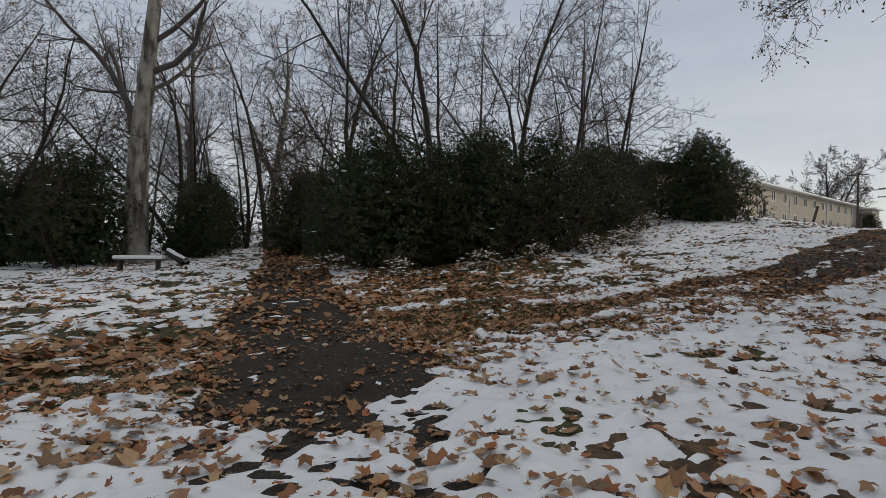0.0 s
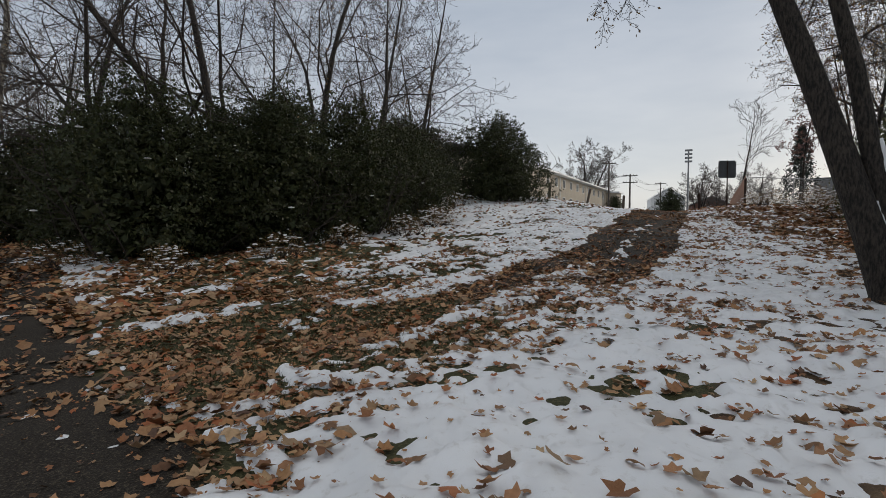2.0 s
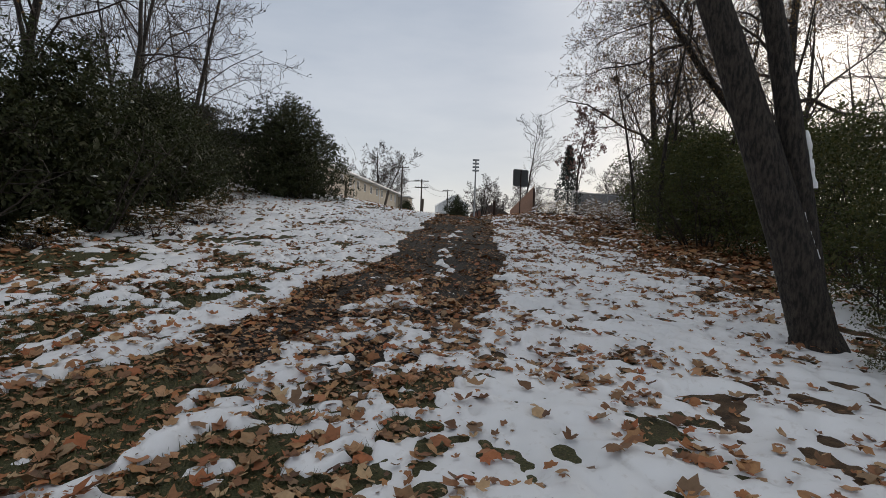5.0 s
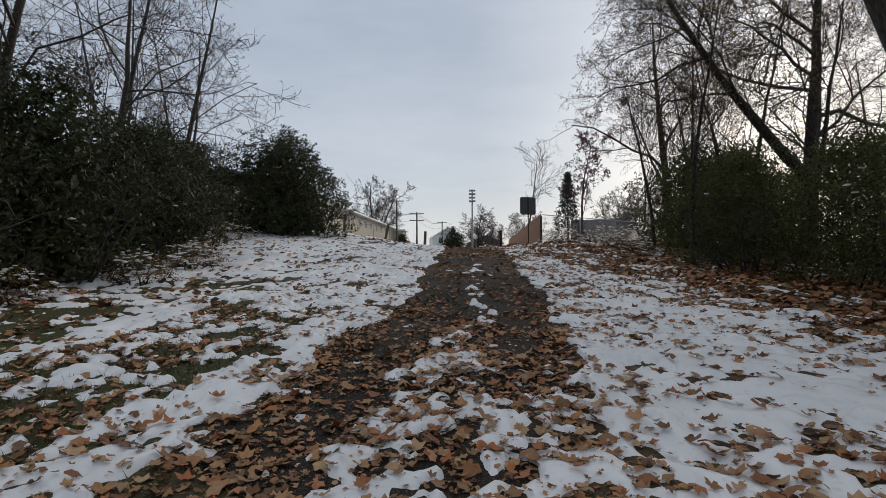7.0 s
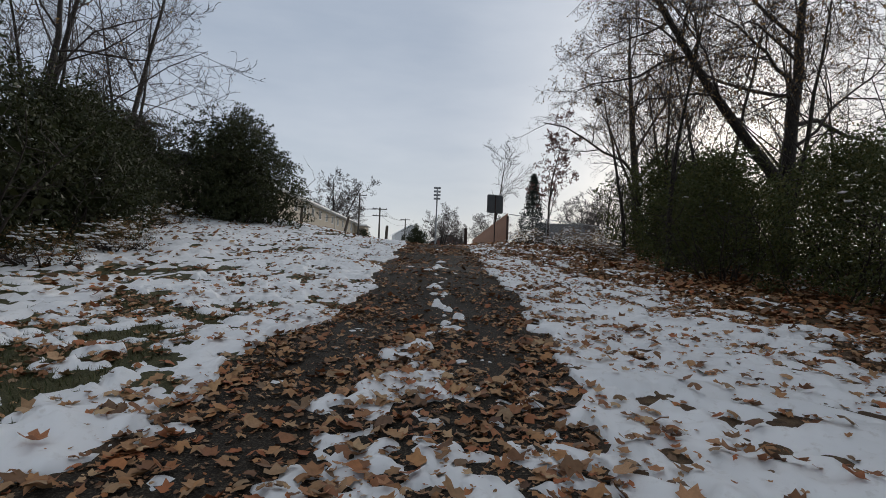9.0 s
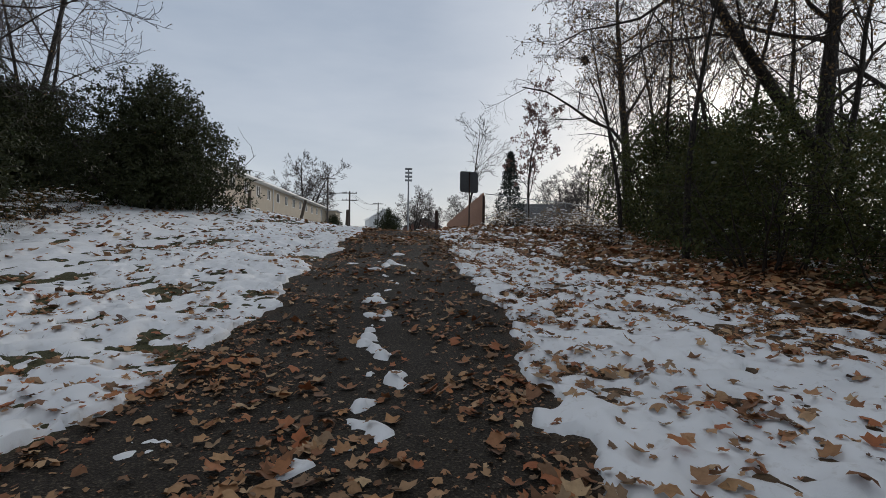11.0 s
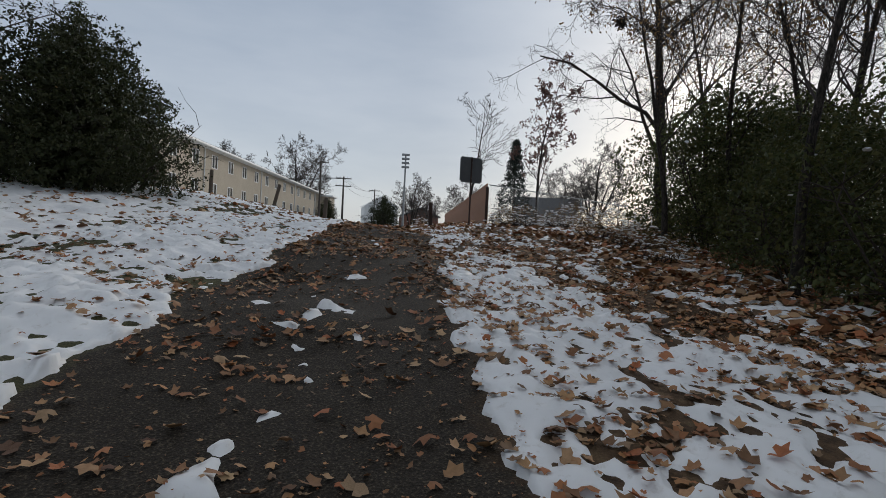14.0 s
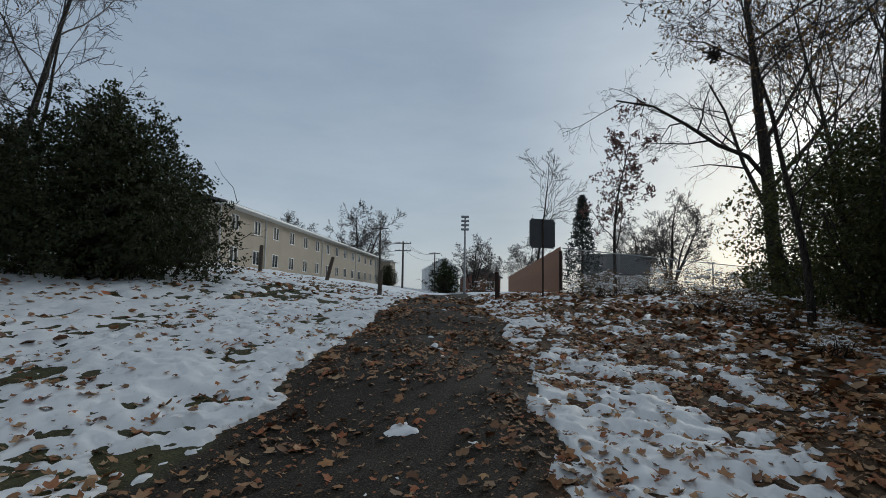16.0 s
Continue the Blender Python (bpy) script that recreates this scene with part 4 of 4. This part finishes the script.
# ---- board fence along the upper path ----
FA, FB = Vector((29.2, 24.85, 0)), Vector((55.2, 46.85, 0))
fdir = (FB - FA).normalized()
fz = [float(land(FA.x + fdir.x * t, FA.y + fdir.y * t)) for t in np.arange(0, 35, 0.3)]
ftop = 4.68
fence = thing("board_fence", Matrix.Identity(4), "orange-brown wooden board fence along the upper path", "fence")
bw = 0.145
proto_board = None
for i in range(int((FB - FA).length / bw)):
    p = FA + fdir * (i * bw)
    z0 = float(land(p.x, p.y)) - 0.05
    if proto_board is None:
        me = bpy.data.meshes.new("board")
        bm = boxed(0, -0.012, 0, bw - 0.006, 0.012, 1.0, bevel=0.003)
        bm.to_mesh(me)
        bm.free()
        me.materials.append(M_fence)
        proto_board = me
    b = new("board", proto_board)
    b.parent = fence
    h = ftop + 0.004 * i * bw + 0.01 * math.sin(i * 12.9) - z0
    b.matrix_world = pose(p.x, p.y, z0, 0, 0, math.degrees(math.atan2(fdir.y, fdir.x))) @ Matrix.Diagonal((1, 1, h, 1))
endp = part("fence_post", boxed(-0.09, -0.06, -0.2, 0.0, 0.06, 1.62, bevel=0.01), M_post_dark, fence, "dark end post")
endp.matrix_world = pose(29.2, 24.85, float(land(29.2, 24.85)), 0, 0, 40)

# ---- chain-link fence across the bank ----
link_f = thing("chain_link_fence", Matrix.Identity(4), "grey chain-link fence with a steel top rail", "fence")
CP = [(29.2, 24.75), (32.0, 23.9), (34.8, 23.0), (37.8, 22.2), (40.8, 21.3), (43.8, 20.4), (47.8, 19.2)]
for (ax, ay), (bx, by) in zip(CP, CP[1:]):
    za, zb = 4.62 - 0.02 * (ax - 29), 4.62 - 0.02 * (bx - 29)
    part("top_rail", rod(bmesh.new(), (ax, ay, za), (bx, by, zb), 0.022, sides=8), M_metal, link_f)
    part("fence_post", rod(bmesh.new(), (bx, by, float(land(bx, by)) - 0.1), (bx, by, zb + 0.05), 0.03, sides=8), M_metal, link_f)
    V, F = [], []
    L = math.hypot(bx - ax, by - ay)
    h = 1.25
    n = 0
    for sgn in (1, -1):
        for t in np.arange(-h, L + h, 0.10):
            t0, t1 = (t, t + h)
            z0, z1 = (0, h) if sgn > 0 else (h, 0)
            lo, hi = max(t0, 0), min(t1, L)
            if hi - lo < 0.02:
                continue
            za0, zb0 = z0 + (z1 - z0) * (lo - t0) / h, z0 + (z1 - z0) * (hi - t0) / h
            for q, zz in ((lo, za0), (hi, zb0)):
                x, y = ax + (bx - ax) * q / L, ay + (by - ay) * q / L
                zt = za + (zb - za) * q / L - h
                V += [(x, y, zt + zz - 0.003), (x, y + 0.004, zt + zz + 0.003)]
            F.append((n, n + 2, n + 3, n + 1))
            n += 4
    link_mesh("wire_mesh", V, np.array(F), M_metal, link_f)


# ---- buildings ----
def facade(bm, length, z0, z1, holes, thick):
    """A wall along x at y = 0, outside at -y, with openings right through it."""
    xs = sorted({0.0, length, *[h[0] for h in holes], *[h[1] for h in holes]})
    zs_ = sorted({z0, z1, *[h[2] for h in holes], *[h[3] for h in holes]})
    inside = lambda x, z: any(h[0] < x < h[1] and h[2] < z < h[3] for h in holes)
    for xa, xb in zip(xs, xs[1:]):
        for za, zb in zip(zs_, zs_[1:]):
            if not inside((xa + xb) / 2, (za + zb) / 2):
                for y, order in ((0, 1), (thick, -1)):
                    vs = [bm.verts.new(c) for c in ((xa, y, za), (xb, y, za), (xb, y, zb), (xa, y, zb))]
                    bm.faces.new(vs[::order])
    for xa, xb, za, zb in holes:
        for a, b in (((xa, za), (xb, za)), ((xb, za), (xb, zb)), ((xb, zb), (xa, zb)), ((xa, zb), (xa, za))):
            bm.faces.new([bm.verts.new(c) for c in ((a[0], 0, a[1]), (b[0], 0, b[1]), (b[0], thick, b[1]), (a[0], thick, a[1]))])
    return bm


def window(parent, x, z, w, h, glass=M_glass):
    fr = bmesh.new()
    t = 0.07
    for a in ((x - t, z - t, x + w + t, z), (x - t, z + h, x + w + t, z + h + t), (x - t, z, x, z + h), (x + w, z, x + w + t, z + h), (x + w / 2 - 0.03, z, x + w / 2 + 0.03, z + h)):
        box(fr, a[0], -0.03, a[1], a[2], 0.04, a[3])
    f = part("window", fr, M_white, parent, "white-framed window")
    part("pane", boxed(x, 0.055, z, x + w, 0.065, z + h), glass, f)


def apartments():
    A, B = Vector((29.6, 56.5)), Vector((79.5, 97.4))
    L = (B - A).length
    ob = thing("apartment_building", pose(A.x, A.y, 0, 0, 0, math.degrees(math.atan2(B.y - A.y, B.x - A.x))), "long two-storey beige apartment building with white windows", "building")
    zb, ze = 2.2, 9.9
    holes, spots = [], []
    for i in range(14):
        x = 2.2 + i * 4.45
        for z in (5.4, 8.2):
            holes.append((x, x + 1.3, z, z + 1.2))
            spots.append((x, z))
    part("wall", facade(bmesh.new(), L, zb, ze, holes, 0.25), M_stucco, ob)
    bm = boxed(0, 0.25, zb, 0.25, 11, ze)
    part("end_wall", bm, M_stucco, ob)
    part("end_wall", boxed(L - 0.25, 0.25, zb, L, 11, ze), M_stucco, ob)
    part("back_wall", boxed(0.25, 10.75, zb, L - 0.25, 11, ze), M_stucco, ob)
    for x, z in spots:
        window(ob, x, z, 1.3, 1.2)
    bm = bmesh.new()
    pts = [(-0.6, -0.9, ze), (-0.6, 5.5, ze + 1.6), (-0.6, 11.9, ze)]
    rings = []
    for x in (-0.6, L + 0.6):
        rings.append([bm.verts.new((x, y, z)) for _, y, z in pts] + [bm.verts.new((x, y, z + 0.18)) for _, y, z in pts[::-1]])
    for i in range(6):
        j = (i + 1) % 6
        bm.faces.new((rings[0][i], rings[0][j], rings[1][j], rings[1][i]))
    bm.faces.new(rings[0][::-1])
    bm.faces.new(rings[1])
    part("roof", bm, M_roof, ob, "low grey roof")
    part("soffit", boxed(-0.55, -0.85, ze - 0.06, L + 0.55, 0.0, ze - 0.004), M_white, ob, "white soffit")
    part("gutter", boxed(-0.6, -1.02, ze - 0.06, L + 0.6, -0.9, ze + 0.12, bevel=0.02), M_white, ob, "white eaves gutter")
    for x in (0.3, 9.2, 27.0, 44.8, 60.6):
        part("downpipe", rod(bmesh.new(), (x, -0.07, zb), (x, -0.07, ze - 0.05), 0.06, sides=8), M_white, ob, "white downpipe")
    part("stair_tower", boxed(L + 0.01, -2.2, zb, L + 5.5, 7, ze - 0.4), M_stucco, ob)
    part("stair_roof", boxed(L - 0.2, -2.8, ze - 0.39, L + 6.1, 7.6, ze - 0.12), M_white, ob)
    return ob


apartments()


def house(x, y, turn, w, d, h, rise, wall, roof, label, windows=2):
    z = float(land(x, y)) - 0.3
    ob = thing("house", pose(x, y, z, 0, 0, turn), label, "house", "houses beyond the path")
    n = windows
    holes = [(w * (i + 0.5) / n - 0.45, w * (i + 0.5) / n + 0.45, zz, zz + 1.2) for i in range(n) for zz in ((1.3,) if h < 4 else (1.3, 4.0))]
    part("wall", facade(bmesh.new(), w, 0, h, holes, 0.2), wall, ob)
    part("side_wall", boxed(0, 0.2, 0, 0.2, d, h), wall, ob)
    part("side_wall", boxed(w - 0.2, 0.2, 0, w, d, h), wall, ob)
    part("back_wall", boxed(0.2, d - 0.2, 0, w - 0.2, d, h), wall, ob)
    for a in holes:
        window(ob, a[0], a[2], 0.9, 1.2)
    bm = bmesh.new()
    prof = [(-0.4, h), (w / 2, h + rise), (w + 0.4, h), (w + 0.4, h + 0.15), (w / 2, h + rise + 0.18), (-0.4, h + 0.15)]
    a = [bm.verts.new((px, -0.4, pz)) for px, pz in prof]
    b = [bm.verts.new((px, d + 0.4, pz)) for px, pz in prof]
    for i in range(6):
        j = (i + 1) % 6
        bm.faces.new((a[i], b[i], b[j], a[j]))
    bm.faces.new(a)
    bm.faces.new(b[::-1])
    part("roof", bm, roof, ob)
    bm = bmesh.new()
    for yy in (0.05, d - 0.05):
        vs = [bm.verts.new(c) for c in ((0, yy, h), (w, yy, h), (w / 2, yy, h + rise - 0.1))]
        bm.faces.new(vs)
    part("gable", bm, wall, ob)
    return ob


def at_bearing(az, rng_):
    """A place seen from the end of the walk."""
    return 11.8 + rng_ * math.sin(radians(az)), 14.6 + rng_ * math.cos(radians(az))


x, y = at_bearing(44.2, 128)
house(x, y, -38, 8, 9, 5.4, 2.6, M_white, M_snow, "white two-storey house with a snowy roof")
x, y = at_bearing(48.6, 105)
house(x, y, -40, 7, 8, 3.2, 1.8, M_red, M_roof, "small brick house half hidden by shrubs")
x, y = at_bearing(67.5, 66)
house(x, y, 32, 6.5, 7, 2.6, 2.6, M_white, M_roof, "small white gabled house behind the fence")
x, y = at_bearing(76.0, 58)
house(x, y, -74, 8.0, 6, 2.3, 0.8, M_yellow, M_roof, "low yellow shed with a brown roof behind the fence", 3)

# ---- poles ----
def utility_pole(x, y, top, arms, label):
    z = float(land(x, y)) - 0.3
    ob = thing("utility_pole", pose(x, y, z, 0, 0, -46), label, "utility pole", "poles along the road")
    h = top - z
    part("pole", rod(bmesh.new(), (0, 0, 0), (0, 0, h), 0.17, 0.11, 12), M_pole, ob)
    for k in range(arms):
        zz = h - 0.35 - 1.1 * k
        part("crossarm", boxed(-1.15, -0.16, zz, 1.15, -0.05, zz + 0.13), M_pole, ob)
        for px in (-1.05, -0.5, 0.5, 1.05):
            part("insulator", rod(bmesh.new(), (px, -0.1, zz + 0.13), (px, -0.1, zz + 0.32), 0.05, 0.03, 8), M_metal, ob)
    return ob


utility_pole(60.5, 74.0, 12.7, 1, "weathered wooden utility pole with one crossarm")
utility_pole(63.0, 71.8, 10.6, 2, "wooden utility pole with two crossarms")
x, y = at_bearing(45.2, 112)
utility_pole(x, y, 12.0, 1, "distant wooden utility pole")
x, y = at_bearing(51.9, 120)
utility_pole(x, y, 9.8, 0, "distant bare wooden pole")


def wire(a, b, sag):
    V, F, n = [], [], 16
    a, b = Vector(a), Vector(b)
    for i in range(n + 1):
        t = i / n
        p = a.lerp(b, t) - Vector((0, 0, sag * 4 * t * (1 - t)))
        V += [tuple(p + Vector((0, 0, 0.02))), tuple(p + Vector((0.02, 0, -0.014))), tuple(p + Vector((-0.02, 0, -0.014)))]
    for i in range(n):
        for j in range(3):
            k = (j + 1) % 3
            F.append((3 * i + j, 3 * i + k, 3 * i + 3 + k, 3 * i + 3 + j))
    return V, F


for dx, dz in ((-0.6, 0.0), (0.0, 0.0), (0.6, 0.0), (0.3, -1.1)):
    V, F = wire((63.0 + dx, 71.8, 10.4 + dz), (91 + dx, 93, 11.8 + dz), 0.9)
    tagged(link_mesh("overhead_cable", V, np.array(F), M_wire), "black overhead cable between wooden poles", "cable", "cables")
    V, F = wire((63.0 + dx, 71.8, 10.4 + dz), (40 + dx, 108, 11.5 + dz), 1.2)
    tagged(link_mesh("overhead_cable", V, np.array(F), M_wire), "black overhead cable between wooden poles", "cable", "cables")

lz = float(land(53.6, 51.4)) - 0.2
light_mast = thing("floodlight_mast", pose(53.6, 51.4, lz, 0, 0, -46), "slim steel floodlight mast with stacked lamp heads", "floodlight")
part("mast", rod(bmesh.new(), (0, 0, 0), (0, 0, 11.3 - lz), 0.13, 0.08, 12), M_metal, light_mast)
for k in range(4):
    zz = 11.2 - lz - 0.45 * k
    part("lamp_head", boxed(-0.42, -0.16, zz - 0.12, 0.42, 0.16, zz + 0.10, bevel=0.05), M_metal, light_mast, "grey lamp head")
tz = float(land(-14.0, 50.0))
lamp = thing("trail_lamp", pose(-14.0, 50.0, tz, 0, 0, 0), "thin black lamp post with a flat head beside the trail", "lamp post")
part("post", rod(bmesh.new(), (0, 0, -0.2), (0, 0, 3.6), 0.06, 0.045, 10), M_wire, lamp)
part("lamp_head", boxed(-0.42, -0.18, 3.55, 0.28, 0.18, 3.72, bevel=0.03), M_wire, lamp)

# ---- bench ----
bx_, by_ = -11.2, 22.6
bench = thing("bench", pose(bx_, by_, float(land(bx_, by_)), 0, 0, 8), "low wooden bench under thick snow", "bench")
part("seat", boxed(-0.9, -0.2, 0.40, 0.9, 0.2, 0.46, bevel=0.01), M_post, bench)
for px in (-0.72, 0.72):
    part("leg", boxed(px - 0.05, -0.16, -0.1, px + 0.05, 0.16, 0.40, bevel=0.01), M_post_dark, bench)
bm = boxed(-0.95, -0.24, 0.455, 0.95, 0.24, 0.60, bevel=0.06)
part("snow_cap", bm, M_snow, bench, "thick cap of snow")

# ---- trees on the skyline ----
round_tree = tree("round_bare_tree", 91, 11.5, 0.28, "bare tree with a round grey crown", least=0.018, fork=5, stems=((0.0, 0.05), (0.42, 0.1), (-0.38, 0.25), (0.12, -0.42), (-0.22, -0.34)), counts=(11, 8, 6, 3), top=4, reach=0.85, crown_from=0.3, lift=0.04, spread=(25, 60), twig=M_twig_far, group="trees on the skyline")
place(round_tree, *at_bearing(36.9, 112), 0, 1.35)
for x, y, a, s in ((*at_bearing(49.4, 88), 80, 0.75), (*at_bearing(55.5, 80), 140, 0.65), (*at_bearing(69.5, 60), 30, 0.85), (*at_bearing(66.5, 75), 210, 0.8), (*at_bearing(30.0, 100), 300, 1.0), (*at_bearing(51.0, 100), 10, 0.6)):
    again(round_tree, x, y, a, s)
young = tree("young_bare_tree", 95, 8.0, 0.09, "young bare tree with upswept twigs", lean=(0.02, -0.02), counts=(11, 6, 5), top=3, reach=0.8, crown_from=0.3, lift=0.08, spread=(22, 50), least=0.011)
place(young, 36.6, 31.0)
russet = tree("russet_tree", 98, 8.2, 0.10, "slender tree with sparse russet leaves", counts=(14, 6, 5), top=3, reach=0.55, crown_from=0.25, lift=0.06, leaves=6, leaf_mat=M_pink, leaf_size=0.15, least=0.008)
place(russet, 36.4, 26.2)


def spruce(x, y, h):
    ob = thing("spruce_tree", pose(x, y, float(land(x, y)), 0, 0, 0), "dark narrow spruce tree", "tree")
    part("trunk", rod(bmesh.new(), (0, 0, -0.2), (0, 0, h), 0.14, 0.02, 8), M_bark, ob)
    r = random.Random(4)
    pts = []
    for i in range(900):
        t = math.floor(r.random() ** 0.8 * 16) / 16 + r.uniform(0, 0.025)
        rad = 0.30 * h * (1 - t) * math.sqrt(r.random()) * r.uniform(0.8, 1.1)
        a = r.uniform(0, 6.283)
        pts.append(Vector((math.cos(a) * rad, math.sin(a) * rad, 0.4 + t * (h - 0.4) - 0.3 * rad)))
    V, F = leaf_cloud(pts, 8, 0.2, 0.13, 3, droop=0.5)
    link_mesh("needles", V, F, M_needle, ob)
    return ob


spruce(52.5, 37.0, 8.6)
x, y = at_bearing(46.4, 86)
again(hedge_a, x, y, 0, 1.15)
x, y = at_bearing(40.2, 96)
again(hedge_b, x, y, 0, 0.8)
x, y = at_bearing(50.5, 84)
again(brush, x, y, 0, 2.4)


# ---- snow lodged on the trunks ----
def snow_streak(pts, width, seed, label):
    r = random.Random(seed)
    w = Wood()
    P = [Vector(p) for p in pts]
    for i in range(len(P) - 1):
        if r.random() < 0.2:
            continue
        a, c = width * r.uniform(0.35, 1.25), width * r.uniform(0.3, 1.2)
        w.tube([P[i], P[i].lerp(P[i + 1], 0.5) + Vector((r.uniform(-0.01, 0.01), r.uniform(-0.01, 0.01), 0)), P[i + 1]], a, c, 7)
    return tagged(w.mesh("trunk_snow", M_snow, None), label, "snow")


def streak_on(ob, k, low, high, side, width, seed, label):
    """Snow along one side of a trunk, between two heights."""
    pts, rk = TRUNKS[(ob.name, k)]
    total = sum((q - p).length for p, q in zip(pts, pts[1:]))
    out = []
    n = max(5, int((high - low) / 0.09))
    for i in range(n + 1):
        h = low + (high - low) * i / n
        p, _ = at_length(pts, (h + 0.25) / total)
        r = rk * (1 - 0.88 * h / total) + (0.30 * rk * max(0.0, 1 - h / 0.5))
        out.append(ob.matrix_world @ (p + Vector((side[0], side[1], 0)) * r))
    return snow_streak(out, width, seed, label)


streak_on(curved, 0, -0.02, 1.25, (0.30, -0.95), 0.026, 3, "streak of snow along the foot of a bare tree")
streak_on(leaning, 0, 0.9, 1.35, (0.35, -0.93), 0.017, 5, "snow lodged on the side of a leaning trunk")
streak_on(leaning, 1, 1.55, 2.1, (0.2, -0.98), 0.03, 6, "snow lodged in the fork of a leaning tree")

# ---- single fallen leaves beside the walk ----
leaf_meshes = []
for k in range(6):
    SV, SF = leaf_shape(100 + k, 11)
    me = bpy.data.meshes.new("leaf")
    me.from_pydata([tuple(v) for v in SV], [], [tuple(int(q) for q in f) for f in SF])
    me.materials.append(M_leaf_one)
    leaf_meshes.append(me)
lr = random.Random(17)
made = 0
while made < 290:
    q = lr.random()
    i = min(int(q * 5.6), 5)
    (ax, ay), (bx, by) = WALKED[i], WALKED[i + 1]
    f = lr.random()
    lx, ly = ax + (bx - ax) * f + lr.gauss(0, 1.4) + 0.7, ay + (by - ay) * f + lr.gauss(0, 1.4) + 0.9
    cov = fields(np.array([lx]), np.array([ly]))[0]
    up = max(float(snow_rise(np.array([lx]), np.array([ly]), cov)[0]), 0.0)
    ob = new("leaf", leaf_meshes[made % 6])
    ob.parent = ground
    sz = 0.08 + 0.10 * lr.random() ** 1.6
    ob.matrix_world = pose(lx, ly, float(land(lx, ly)) + up + 0.014, lr.gauss(0, 9), lr.gauss(0, 9), lr.uniform(0, 360)) @ Matrix.Scale(sz, 4)
    made += 1


# ---- fallen timber ----
def fallen_log(pts, r0, r1, label, snowy):
    ob = thing("fallen_log", Matrix.Identity(4), label, "log")
    P = [Vector((x, y, float(land(x, y)) + r0 * 0.7 + h)) for x, y, h in pts]
    w = Wood()
    w.tube(P, r0, r1, 9)
    w.mesh("log", M_bark, ob)
    if snowy:
        w = Wood()
        w.tube([p + Vector((0, 0, r0 * 0.75)) for p in P], r0 * 0.7, r1 * 0.6, 7)
        w.mesh("snow_cap", M_snow, ob, "snow along its upper side")
    return ob


fallen_log(((9.8, 28.0, 0.15), (11.0, 28.5, 0.2), (12.4, 28.8, 0.1)), 0.13, 0.09, "dark fallen log lying in brush at the foot of the holly", True)
fallen_log(((-12.0, 26.6, 0.5), (-11.4, 26.1, 0.25), (-10.7, 25.6, 0.0)), 0.16, 0.2, "snow-covered leaning stump beside the trail", True)
